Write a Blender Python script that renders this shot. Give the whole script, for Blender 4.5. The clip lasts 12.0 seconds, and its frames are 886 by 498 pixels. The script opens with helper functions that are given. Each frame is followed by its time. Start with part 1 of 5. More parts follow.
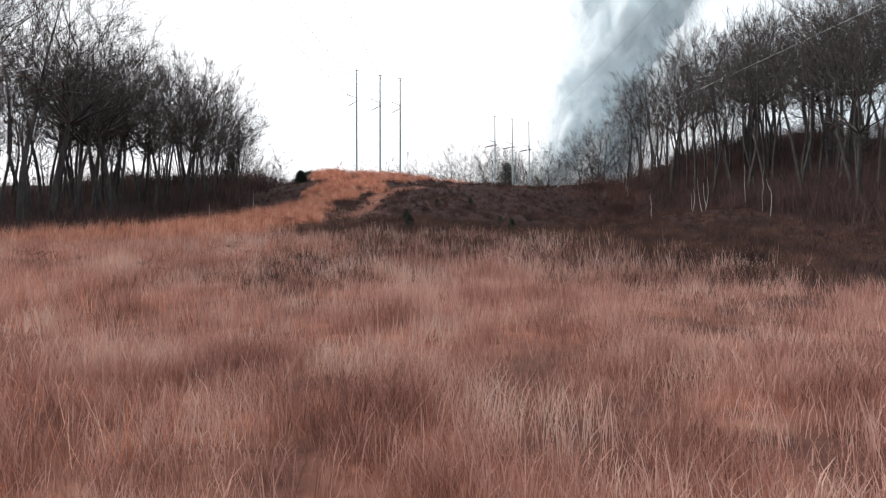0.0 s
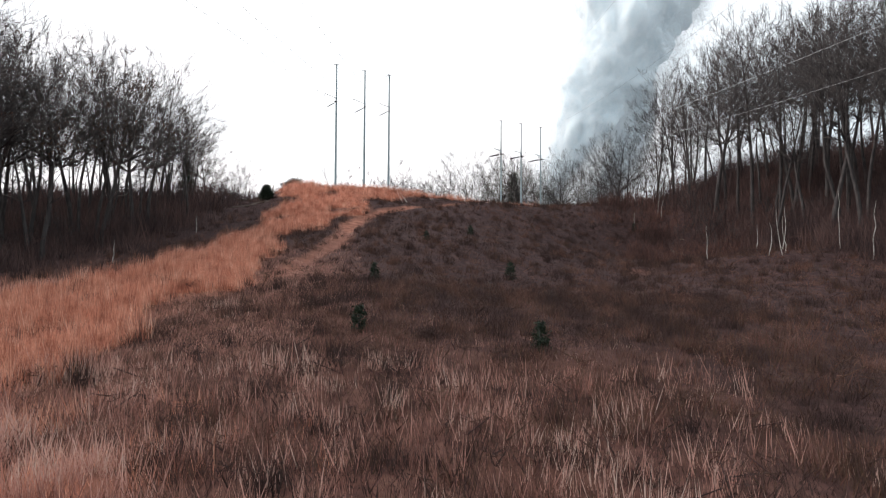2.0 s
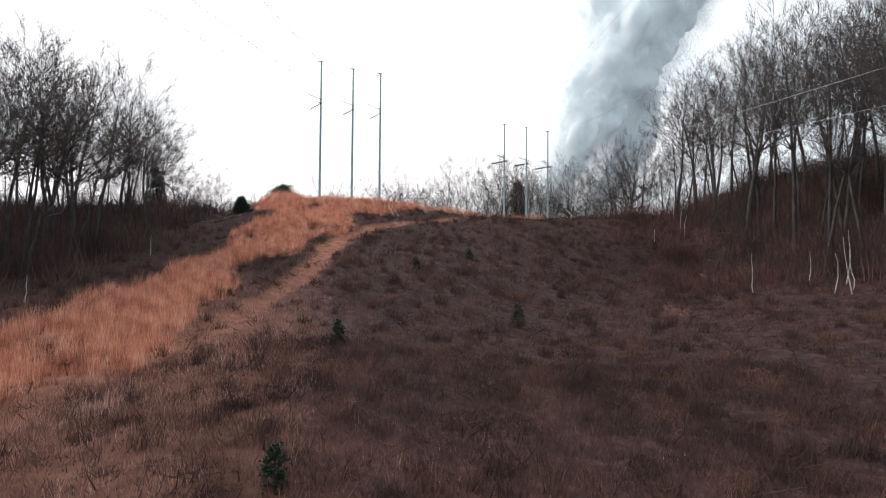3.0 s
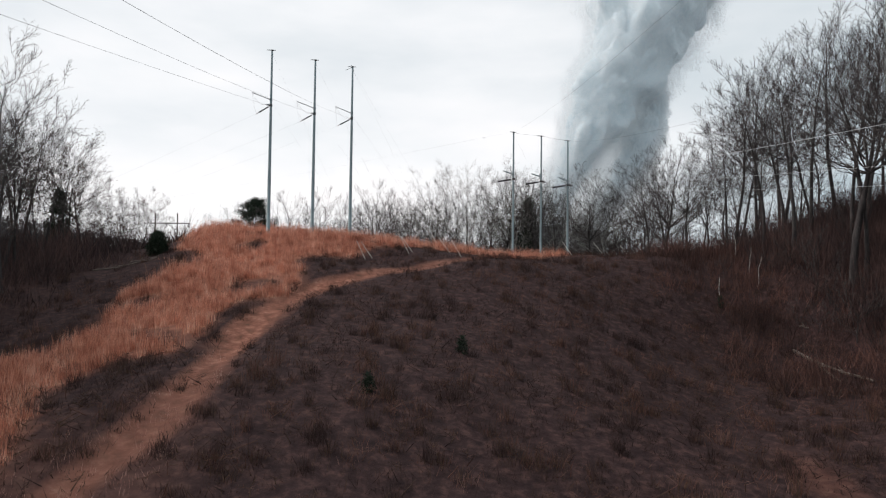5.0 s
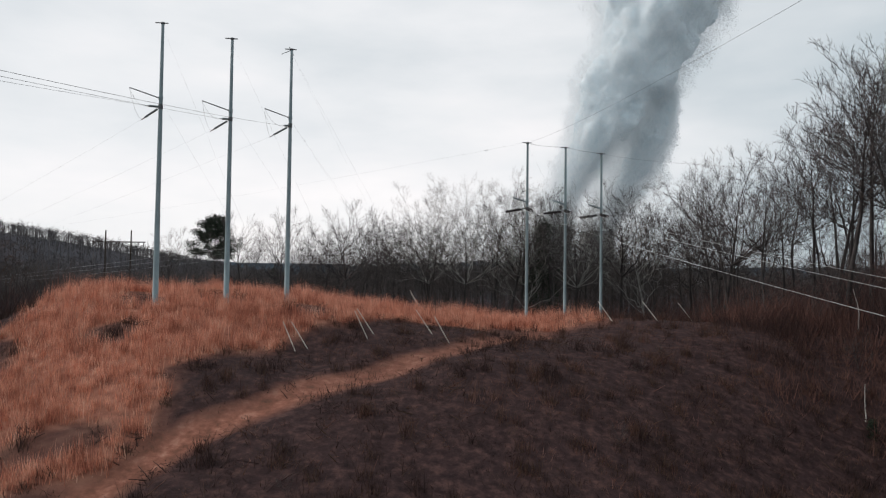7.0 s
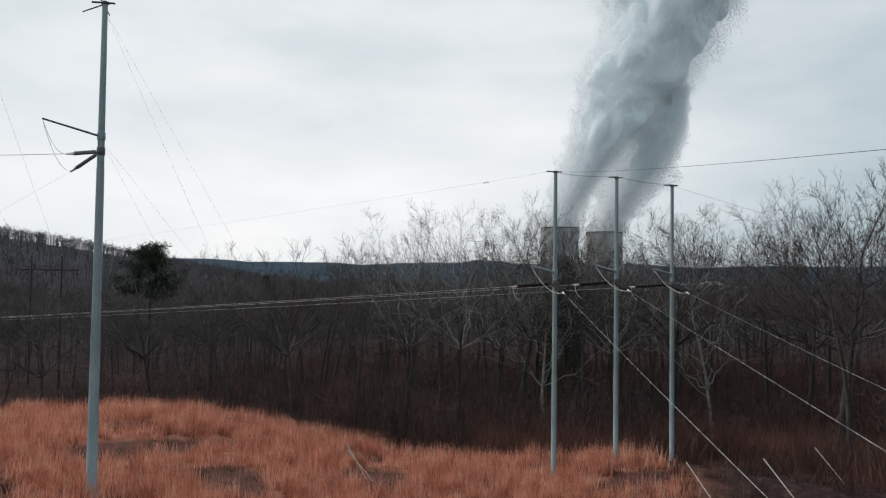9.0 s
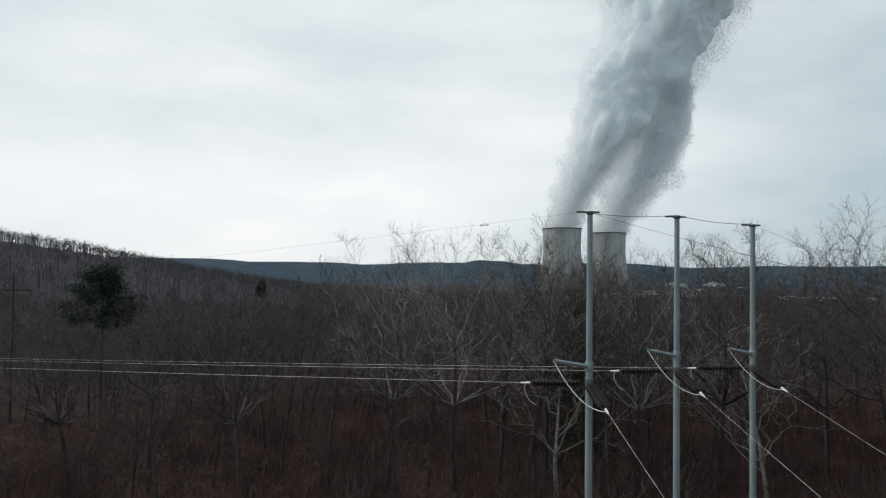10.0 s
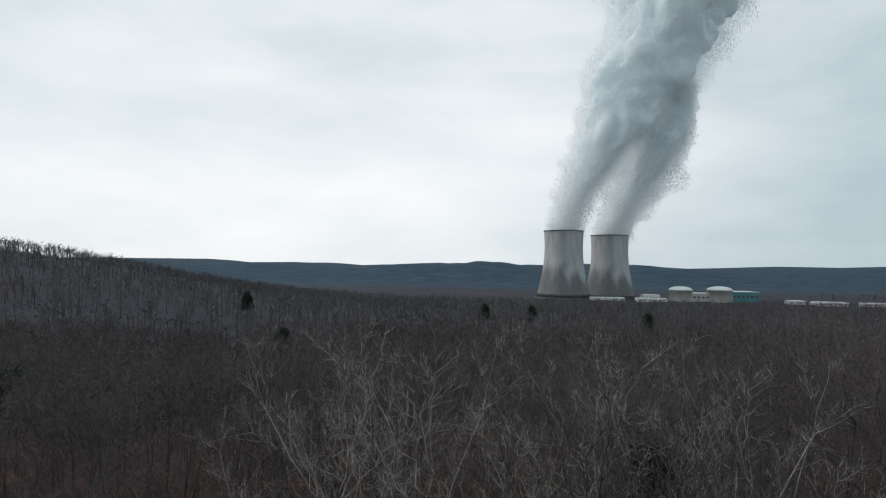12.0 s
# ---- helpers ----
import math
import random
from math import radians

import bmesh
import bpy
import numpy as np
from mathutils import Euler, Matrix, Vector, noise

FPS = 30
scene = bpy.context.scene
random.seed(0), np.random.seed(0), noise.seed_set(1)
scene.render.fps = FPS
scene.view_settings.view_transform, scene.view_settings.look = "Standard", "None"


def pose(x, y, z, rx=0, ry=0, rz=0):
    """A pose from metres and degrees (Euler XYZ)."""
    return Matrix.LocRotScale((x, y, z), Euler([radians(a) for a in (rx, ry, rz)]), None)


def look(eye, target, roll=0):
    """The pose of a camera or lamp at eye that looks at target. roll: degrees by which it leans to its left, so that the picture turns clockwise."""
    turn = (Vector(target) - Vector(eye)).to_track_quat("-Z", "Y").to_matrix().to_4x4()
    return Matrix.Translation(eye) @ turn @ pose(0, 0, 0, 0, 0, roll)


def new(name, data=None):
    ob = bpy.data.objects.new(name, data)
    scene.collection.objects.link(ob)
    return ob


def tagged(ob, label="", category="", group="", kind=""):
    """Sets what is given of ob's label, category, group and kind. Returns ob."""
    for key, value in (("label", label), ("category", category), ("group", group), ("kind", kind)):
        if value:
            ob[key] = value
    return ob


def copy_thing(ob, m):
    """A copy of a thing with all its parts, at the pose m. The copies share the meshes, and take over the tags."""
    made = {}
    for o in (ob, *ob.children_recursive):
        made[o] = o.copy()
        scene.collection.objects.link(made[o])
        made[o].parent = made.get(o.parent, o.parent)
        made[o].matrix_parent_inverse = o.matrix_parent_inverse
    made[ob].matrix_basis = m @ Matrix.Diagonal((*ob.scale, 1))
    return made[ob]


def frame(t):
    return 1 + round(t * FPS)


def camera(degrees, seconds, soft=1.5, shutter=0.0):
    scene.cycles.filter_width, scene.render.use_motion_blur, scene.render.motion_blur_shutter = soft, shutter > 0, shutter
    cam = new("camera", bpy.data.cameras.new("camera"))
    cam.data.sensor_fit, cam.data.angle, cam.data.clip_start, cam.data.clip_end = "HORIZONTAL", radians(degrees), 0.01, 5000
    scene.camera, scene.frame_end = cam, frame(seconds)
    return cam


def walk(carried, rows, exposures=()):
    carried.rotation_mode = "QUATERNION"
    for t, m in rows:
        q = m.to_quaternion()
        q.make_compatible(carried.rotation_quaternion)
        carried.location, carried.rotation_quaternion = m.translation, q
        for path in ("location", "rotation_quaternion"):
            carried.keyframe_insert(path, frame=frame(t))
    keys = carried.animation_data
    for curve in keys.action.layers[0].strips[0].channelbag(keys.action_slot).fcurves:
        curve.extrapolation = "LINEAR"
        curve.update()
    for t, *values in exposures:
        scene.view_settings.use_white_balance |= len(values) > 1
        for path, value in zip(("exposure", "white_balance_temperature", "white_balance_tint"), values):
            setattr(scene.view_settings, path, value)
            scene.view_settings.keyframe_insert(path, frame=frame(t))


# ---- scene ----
cam = camera(72.0, 12.0, soft=1.2)
PATH = [
    (0.0, pose(1.200, 4.001, 1.289, 91.957, 0.231, 0.747)),
    (0.5, pose(1.439, 9.774, 2.943, 91.902, 0.063, 0.788)),
    (1.0, pose(1.707, 15.685, 4.642, 91.899, -0.085, 0.831)),
    (1.5, pose(2.002, 21.731, 6.383, 91.929, -0.214, 0.881)),
    (2.0, pose(2.320, 27.909, 8.164, 91.976, -0.325, 0.939)),
    (2.5, pose(2.658, 34.216, 9.982, 92.026, -0.419, 1.009)),
    (3.0, pose(3.012, 40.647, 11.836, 92.071, -0.498, 1.091)),
    (3.5, pose(3.380, 47.196, 13.722, 92.103, -0.562, 1.185)),
    (4.0, pose(3.757, 53.859, 15.639, 92.119, -0.614, 1.292)),
    (4.5, pose(4.141, 60.628, 17.583, 92.117, -0.655, 1.410)),
    (5.0, pose(4.529, 67.495, 19.552, 92.097, -0.685, 1.537)),
    (5.5, pose(4.916, 74.453, 21.545, 92.060, -0.707, 1.671)),
    (6.0, pose(5.300, 81.493, 23.558, 92.009, -0.720, 1.810)),
    (6.5, pose(5.678, 88.604, 25.588, 91.948, -0.728, 1.950)),
    (7.0, pose(6.045, 95.776, 27.635, 91.881, -0.731, 2.089)),
    (7.5, pose(6.400, 102.999, 29.694, 91.813, -0.729, 2.223)),
    (8.0, pose(6.737, 110.259, 31.764, 91.748, -0.726, 2.348)),
    (8.5, pose(7.055, 117.544, 33.842, 91.689, -0.721, 2.462)),
    (9.0, pose(7.350, 124.841, 35.926, 91.639, -0.716, 2.561)),
    (9.5, pose(7.618, 132.135, 38.013, 91.601, -0.713, 2.642)),
    (10.0, pose(7.856, 139.412, 40.101, 91.574, -0.713, 2.703)),
    (10.5, pose(8.062, 146.655, 42.187, 91.558, -0.716, 2.741)),
    (11.0, pose(8.231, 153.848, 44.270, 91.547, -0.725, 2.754)),
    (11.5, pose(8.360, 160.973, 46.346, 91.537, -0.740, 2.741)),
    (12.0, pose(8.446, 168.013, 48.413, 91.517, -0.764, 2.702)),
]
walk(cam, PATH, exposures=((0.0, 0.74, 6650, 16), (0.5, 0.58, 6650, 16), (1.0, 0.69, 6650, 16), (2.0, 0.81, 6680, 17), (3.0, 0.78, 6680, 17), (5.0, 0.24, 6650, 16), (7.0, 0.11, 6650, 16), (9.0, 0.07, 6530, 13.5), (12.0, 0.09, 6450, 11.5)))

# ---- world and sun ----
SUN_ELEV, SUN_AZ = radians(38), radians(284)
world = bpy.data.worlds.new("overcast_sky")
scene.world = world
world.use_nodes = True
wn, wl = world.node_tree.nodes, world.node_tree.links
wn.clear()
w_out = wn.new("ShaderNodeOutputWorld")
w_bg = wn.new("ShaderNodeBackground")
w_sky = wn.new("ShaderNodeTexSky")
w_sky.sky_type, w_sky.sun_disc = "NISHITA", False
w_sky.sun_elevation, w_sky.sun_rotation = SUN_ELEV, SUN_AZ
w_co = wn.new("ShaderNodeTexCoord")
w_map = wn.new("ShaderNodeMapping")
w_map.inputs["Scale"].default_value = (1.0, 1.0, 3.2)
w_map.inputs["Location"].default_value = (3.1, 0.4, 0.2)
w_noise = wn.new("ShaderNodeTexNoise")
w_noise.inputs["Scale"].default_value, w_noise.inputs["Detail"].default_value = 1.5, 7
w_noise.inputs["Roughness"].default_value = 0.52
w_ramp = wn.new("ShaderNodeValToRGB")
w_ramp.color_ramp.elements[0].position, w_ramp.color_ramp.elements[0].color = 0.14, (0.47, 0.575, 0.615, 1)
w_ramp.color_ramp.elements[1].position, w_ramp.color_ramp.elements[1].color = 0.68, (0.93, 0.955, 0.95, 1)
w_el = w_ramp.color_ramp.elements.new(0.50)
w_el.color = (0.79, 0.85, 0.86, 1)
w_dot = wn.new("ShaderNodeVectorMath")
w_dot.operation = "DOT_PRODUCT"
w_dot.inputs[1].default_value = (-0.25, 0.97, 0.05)
w_lift = wn.new("ShaderNodeMath")
w_lift.operation = "MULTIPLY_ADD"
w_lift.inputs[1].default_value, w_lift.inputs[2].default_value = 1.45, -1.32
w_floor = wn.new("ShaderNodeMath")
w_floor.operation = "MAXIMUM"
w_floor.inputs[1].default_value = -0.32
w_sum = wn.new("ShaderNodeMath")
w_sum.operation = "ADD"
w_scale = wn.new("ShaderNodeVectorMath")
w_scale.operation = "SCALE"
w_scale.inputs["Scale"].default_value = 0.05
w_mix = wn.new("ShaderNodeMix")
w_mix.data_type = "RGBA"
w_mix.inputs["Factor"].default_value = 0.93
wl.new(w_co.outputs["Generated"], w_map.inputs["Vector"])
wl.new(w_map.outputs["Vector"], w_noise.inputs["Vector"])
wl.new(w_co.outputs["Generated"], w_dot.inputs[0])
wl.new(w_dot.outputs["Value"], w_lift.inputs[0])
wl.new(w_noise.outputs["Fac"], w_sum.inputs[0])
wl.new(w_lift.outputs["Value"], w_floor.inputs[0])
wl.new(w_floor.outputs["Value"], w_sum.inputs[1])
wl.new(w_sum.outputs["Value"], w_ramp.inputs["Fac"])
wl.new(w_sky.outputs["Color"], w_scale.inputs[0])
wl.new(w_scale.outputs["Vector"], w_mix.inputs["A"])
wl.new(w_ramp.outputs["Color"], w_mix.inputs["B"])
wl.new(w_mix.outputs["Result"], w_bg.inputs["Color"])
w_bg.inputs["Strength"].default_value = 1.0
wl.new(w_bg.outputs["Background"], w_out.inputs["Surface"])

sun = new("sun", bpy.data.lights.new("sun", "SUN"))
sun.data.energy, sun.data.angle, sun.data.color = 1.5, radians(14), (1.0, 0.95, 0.88)
sun.matrix_world = look((-160, 40, 130), (0, 0, 0))


# ---- materials ----
def ramp_of(nodes, stops):
    r = nodes.new("ShaderNodeValToRGB")
    els = r.color_ramp.elements
    els[0].position, els[0].color = stops[0][0], (*stops[0][1], 1)
    els[1].position, els[1].color = stops[-1][0], (*stops[-1][1], 1)
    for p, c in stops[1:-1]:
        e = els.new(p)
        e.color = (*c, 1)
    return r


def surface(name, stops, scale=1.0, rough=0.8, metal=0.0, bump_by=0.0, fine=8.0, stretch=(1, 1, 1), source="noise", back=0.0, mix=0.35):
    """Colour ramp over noise at two scales, or over a random value per piece, with relief."""
    m = bpy.data.materials.new(name)
    m.use_nodes = True
    n, l = m.node_tree.nodes, m.node_tree.links
    b = n["Principled BSDF"]
    b.inputs["Roughness"].default_value, b.inputs["Metallic"].default_value = rough, metal
    b.inputs["Specular IOR Level"].default_value = 0.25
    co = n.new("ShaderNodeTexCoord")
    mp = n.new("ShaderNodeMapping")
    mp.inputs["Scale"].default_value = stretch
    l.new(co.outputs["Object"], mp.inputs["Vector"])
    big = n.new("ShaderNodeTexNoise")
    big.inputs["Scale"].default_value, big.inputs["Detail"].default_value = scale, 5
    small = n.new("ShaderNodeTexNoise")
    small.inputs["Scale"].default_value, small.inputs["Detail"].default_value = scale * fine, 4
    for t in (big, small):
        l.new(mp.outputs["Vector"], t.inputs["Vector"])
    blend = n.new("ShaderNodeMix")
    blend.inputs["Factor"].default_value = mix
    if source == "island":
        geo = n.new("ShaderNodeNewGeometry")
        l.new(geo.outputs["Random Per Island"], blend.inputs["A"])
        wide = n.new("ShaderNodeMapRange")
        wide.inputs["From Min"].default_value, wide.inputs["From Max"].default_value = 0.34, 0.66
        l.new(big.outputs["Fac"], wide.inputs["Value"])
        l.new(wide.outputs["Result"], blend.inputs["B"])
    else:
        l.new(big.outputs["Fac"], blend.inputs["A"])
        l.new(small.outputs["Fac"], blend.inputs["B"])
    r = ramp_of(n, stops)
    l.new(blend.outputs["Result"], r.inputs["Fac"])
    l.new(r.outputs["Color"], b.inputs["Base Color"])
    if bump_by:
        bp = n.new("ShaderNodeBump")
        bp.inputs["Strength"].default_value, bp.inputs["Distance"].default_value = 0.7, bump_by
        l.new(small.outputs["Fac"], bp.inputs["Height"])
        l.new(bp.outputs["Normal"], b.inputs["Normal"])
    if back:
        tr = n.new("ShaderNodeBsdfTranslucent")
        l.new(r.outputs["Color"], tr.inputs["Color"])
        ms = n.new("ShaderNodeMixShader")
        ms.inputs["Fac"].default_value = back
        l.new(b.outputs["BSDF"], ms.inputs[1])
        l.new(tr.outputs["BSDF"], ms.inputs[2])
        l.new(ms.outputs["Shader"], n["Material Output"].inputs["Surface"])
    return m


def ground_surface():
    """Grassland, scrub, dirt track, forest floor and far hills tinted with haze, chosen by the cover weights of the
    ground.
    """
    m = bpy.data.materials.new("ground_cover")
    m.use_nodes = True
    n, l = m.node_tree.nodes, m.node_tree.links
    b = n["Principled BSDF"]
    b.inputs["Roughness"].default_value = 0.95
    b.inputs["Specular IOR Level"].default_value = 0.1
    co = n.new("ShaderNodeTexCoord")
    att = n.new("ShaderNodeAttribute")
    att.attribute_name = "cover"
    sep = n.new("ShaderNodeSeparateColor")
    l.new(att.outputs["Color"], sep.inputs["Color"])

    def layer(stops, scale, detail=6):
        t = n.new("ShaderNodeTexNoise")
        t.inputs["Scale"].default_value, t.inputs["Detail"].default_value = scale, detail
        t.inputs["Roughness"].default_value = 0.65
        l.new(co.outputs["Object"], t.inputs["Vector"])
        r = ramp_of(n, stops)
        l.new(t.outputs["Fac"], r.inputs["Fac"])
        return r.outputs["Color"], t.outputs["Fac"]

    scrub, _ = layer([(0.3, (0.022, 0.0135, 0.0140)), (0.5, (0.046, 0.026, 0.0255)), (0.72, (0.11, 0.059, 0.051))], 1.6, 11)
    grass, fine = layer([(0.3, (0.19, 0.076, 0.052)), (0.5, (0.35, 0.145, 0.098)), (0.72, (0.52, 0.26, 0.178))], 0.9)
    dirt, _ = layer([(0.3, (0.10, 0.052, 0.035)), (0.46, (0.22, 0.090, 0.061)), (0.56, (0.30, 0.125, 0.086)), (0.7, (0.43, 0.22, 0.16))], 1.1, 9)
    floor, _ = layer([(0.3, (0.021, 0.013, 0.0125)), (0.5, (0.050, 0.0265, 0.0235)), (0.72, (0.095, 0.043, 0.036))], 0.25)
    # blue of distance haze painted into the base colour of far ground
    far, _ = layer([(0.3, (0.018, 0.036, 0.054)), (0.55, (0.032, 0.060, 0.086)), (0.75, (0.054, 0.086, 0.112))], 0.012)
    colour = scrub
    for chan, c in (("Red", grass), ("Green", dirt), ("Blue", floor)):
        x = n.new("ShaderNodeMix")
        x.data_type = "RGBA"
        l.new(sep.outputs[chan], x.inputs["Factor"])
        l.new(colour, x.inputs["A"])
        l.new(c, x.inputs["B"])
        colour = x.outputs["Result"]
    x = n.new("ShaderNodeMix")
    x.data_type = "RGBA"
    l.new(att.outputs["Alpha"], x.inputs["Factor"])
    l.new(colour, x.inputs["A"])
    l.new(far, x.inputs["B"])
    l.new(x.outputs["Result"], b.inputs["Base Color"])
    bp = n.new("ShaderNodeBump")
    bp.inputs["Strength"].default_value, bp.inputs["Distance"].default_value = 0.8, 0.25
    l.new(fine, bp.inputs["Height"])
    l.new(bp.outputs["Normal"], b.inputs["Normal"])
    return m


GROUND = ground_surface()
BARK = surface("grey_brown_bark", [(0.3, (0.02639, 0.02252, 0.02298)), (0.5, (0.05589, 0.04813, 0.04657)), (0.7, (0.1149, 0.1009, 0.09625))], 3, 0.9, bump_by=0.02, stretch=(1, 1, 0.25))
TWIG = surface("dark_twigs", [(0.2, (0.02784, 0.02321, 0.02387)), (0.55, (0.05966, 0.05039, 0.04906)), (0.9, (0.1326, 0.1127, 0.1061))], 0.4, 0.9, source="island")
PALE_BARK = surface("pale_lichened_bark", [(0.25, (0.10, 0.095, 0.088)), (0.5, (0.24, 0.23, 0.21)), (0.75, (0.52, 0.50, 0.47))], 2.5, 0.85, bump_by=0.01)
LICHEN_TWIG = surface("pale_lichened_twigs", [(0.1, (0.06479, 0.06126, 0.05654)), (0.5, (0.1472, 0.139, 0.1272)), (0.92, (0.4241, 0.4064, 0.377))], 0.3, 0.9, source="island")
FAR_TWIG = surface("distant_bare_branches", [(0.1, (0.03377, 0.02884, 0.02824)), (0.5, (0.07674, 0.06509, 0.06201)), (0.92, (0.1535, 0.1332, 0.1259))], 0.02, 0.95, source="island")
# twigs of the farthest woods, with distance haze put into their paler, greyer colour
HAZE_TINTED_TWIG = surface("haze_tinted_far_branches", [(0.1, (0.045, 0.042, 0.044)), (0.5, (0.094, 0.086, 0.089)), (0.92, (0.17, 0.16, 0.16))], 0.01, 0.95, source="island")
BIRCH = surface("white_sapling_bark", [(0.3, (0.20, 0.18, 0.16)), (0.6, (0.55, 0.52, 0.48))], 6, 0.7)
DRY_LEAF = surface("withered_brown_leaves", [(0.1, (0.035, 0.020, 0.014)), (0.5, (0.075, 0.038, 0.024)), (0.9, (0.14, 0.07, 0.04))], 0.4, 0.8, source="island", back=0.2)
NEEDLE = surface("dark_pine_needles", [(0.1, (0.010, 0.018, 0.012)), (0.5, (0.018, 0.030, 0.017)), (0.9, (0.036, 0.050, 0.028))], 0.4, 0.6, source="island", back=0.15)
STRAW = surface("broomsedge_straw", [(0.08, (0.2244, 0.07918, 0.0517)), (0.35, (0.4794, 0.1905, 0.1254)), (0.6, (0.7344, 0.3478, 0.2365)), (0.92, (0.8772, 0.5778, 0.44))], 0.9, 0.7, source="island", back=0.3, mix=0.55)
PALE_STRAW = surface("faded_pinkish_straw", [(0.08, (0.18, 0.08096, 0.0651)), (0.4, (0.414, 0.207, 0.1655)), (0.65, (0.594, 0.3542, 0.293)), (0.92, (0.666, 0.506, 0.4278))], 0.4, 0.75, source="island", back=0.3, mix=0.6)
RED_BRUSH = surface("rusty_bramble_stems", [(0.1, (0.03575, 0.02063, 0.01857)), (0.45, (0.09075, 0.04675, 0.03988)), (0.9, (0.22, 0.1031, 0.07975))], 0.12, 0.9, source="island", back=0.1, mix=0.5)
DARK_BRUSH = surface("dark_undergrowth_stems", [(0.1, (0.03142, 0.02142, 0.02113)), (0.5, (0.07854, 0.04855, 0.04642)), (0.9, (0.1784, 0.1028, 0.08854))], 0.15, 0.9, source="island", back=0.1, mix=0.45)
BRUSH = surface("bramble_stems", [(0.1, (0.0286, 0.01634, 0.01552)), (0.3, (0.0495, 0.02871, 0.02425)), (0.45, (0.066, 0.03366, 0.03298)), (0.62, (0.088, 0.05346, 0.03395)), (0.75, (0.1375, 0.0594, 0.04559)), (0.92, (0.22, 0.1188, 0.097))], 0.34, 0.9, source="island", back=0.1, mix=0.6)
STEEL = surface("galvanised_steel", [(0.3, (0.18, 0.228, 0.245)), (0.5, (0.245, 0.305, 0.32)), (0.7, (0.335, 0.395, 0.41))], 1.2, 0.55, 0.35, bump_by=0.002, fine=10, stretch=(1, 1, 0.3))
DARK_STEEL = surface("weathered_steel", [(0.3, (0.06, 0.062, 0.065)), (0.7, (0.16, 0.165, 0.17))], 4, 0.6, 0.4)
WIRE = surface("bare_aluminium_wire", [(0.3, (0.62, 0.63, 0.63)), (0.7, (0.82, 0.82, 0.81))], 2, 0.4, 0.2)
DARK_WIRE = surface("dull_steel_wire", [(0.3, (0.0495, 0.05225, 0.055)), (0.7, (0.11, 0.1128, 0.1155))], 2, 0.6, 0.3)
PORCELAIN = surface("brown_glazed_porcelain", [(0.3, (0.007, 0.0045, 0.0045)), (0.7, (0.017, 0.0095, 0.009))], 3, 0.45)
GREY_POLYMER = surface("grey_polymer_sheds", [(0.3, (0.10, 0.12, 0.12)), (0.7, (0.2, 0.225, 0.22))], 3, 0.5)
GUARD = surface("white_plastic_guard", [(0.3, (0.62, 0.56, 0.48)), (0.7, (0.80, 0.76, 0.70))], 3, 0.5)
WOOD = surface("creosoted_wood", [(0.3, (0.028, 0.021, 0.018)), (0.7, (0.085, 0.062, 0.05))], 3, 0.9, bump_by=0.01, stretch=(1, 1, 0.2))
DEAD_WOOD = surface("bleached_dead_wood", [(0.3, (0.085, 0.062, 0.052)), (0.7, (0.27, 0.22, 0.19))], 2, 0.9, bump_by=0.01)


def tower_concrete():
    """Streaked grey concrete, damp and dark with a ragged edge on the lower shell, with rain streaks down from the rim."""
    m = surface("stained_tower_concrete", [(0.30, (0.25, 0.255, 0.25)), (0.47, (0.37, 0.375, 0.37)), (0.68, (0.47, 0.475, 0.465))], 0.03, 0.9, fine=4, stretch=(1, 1, 0.25), mix=0.35)
    n, l = m.node_tree.nodes, m.node_tree.links
    dry = n["Principled BSDF"].inputs["Base Color"].links[0].from_socket
    co, sep, mp = n.new("ShaderNodeTexCoord"), n.new("ShaderNodeSeparateXYZ"), n.new("ShaderNodeMapping")
    l.new(co.outputs["Object"], sep.inputs["Vector"])
    l.new(co.outputs["Object"], mp.inputs["Vector"])
    mp.inputs["Scale"].default_value = (1, 1, 0.12)

    def grain(scale, detail):
        t = n.new("ShaderNodeTexNoise")
        t.inputs["Scale"].default_value, t.inputs["Detail"].default_value = scale, detail
        l.new(mp.outputs["Vector"], t.inputs["Vector"])
        return t.outputs["Fac"]

    def calc(kind, a, b, c=None):
        x = n.new("ShaderNodeMath")
        x.operation = kind
        for k, v in enumerate((a, b, c)):
            if isinstance(v, (int, float)):
                x.inputs[k].default_value = v
            elif v is not None:
                l.new(v, x.inputs[k])
        return x.outputs["Value"]

    def band(value, lo, hi):
        x = n.new("ShaderNodeMapRange")
        x.interpolation_type = "SMOOTHSTEP"
        x.inputs["From Min"].default_value, x.inputs["From Max"].default_value = lo, hi
        l.new(value, x.inputs["Value"])
        return x.outputs["Result"]

    damp = calc("MULTIPLY", band(calc("MULTIPLY_ADD", grain(0.035, 4), -110.0, calc("MULTIPLY", sep.outputs["Z"], -1.0)), -128.0, -88.0), 0.72)
    rain = calc("MULTIPLY", band(grain(0.16, 3), 0.60, 0.74), band(sep.outputs["Z"], 70.0, 140.0))
    colour = dry
    for mask, dark in ((damp, (0.085, 0.09, 0.09, 1)), (calc("MULTIPLY", rain, 0.6), (0.12, 0.12, 0.12, 1))):
        x = n.new("ShaderNodeMix")
        x.data_type = "RGBA"
        l.new(mask, x.inputs["Factor"])
        l.new(colour, x.inputs["A"])
        x.inputs["B"].default_value = dark
        colour = x.outputs["Result"]
    l.new(colour, n["Principled BSDF"].inputs["Base Color"])
    return m


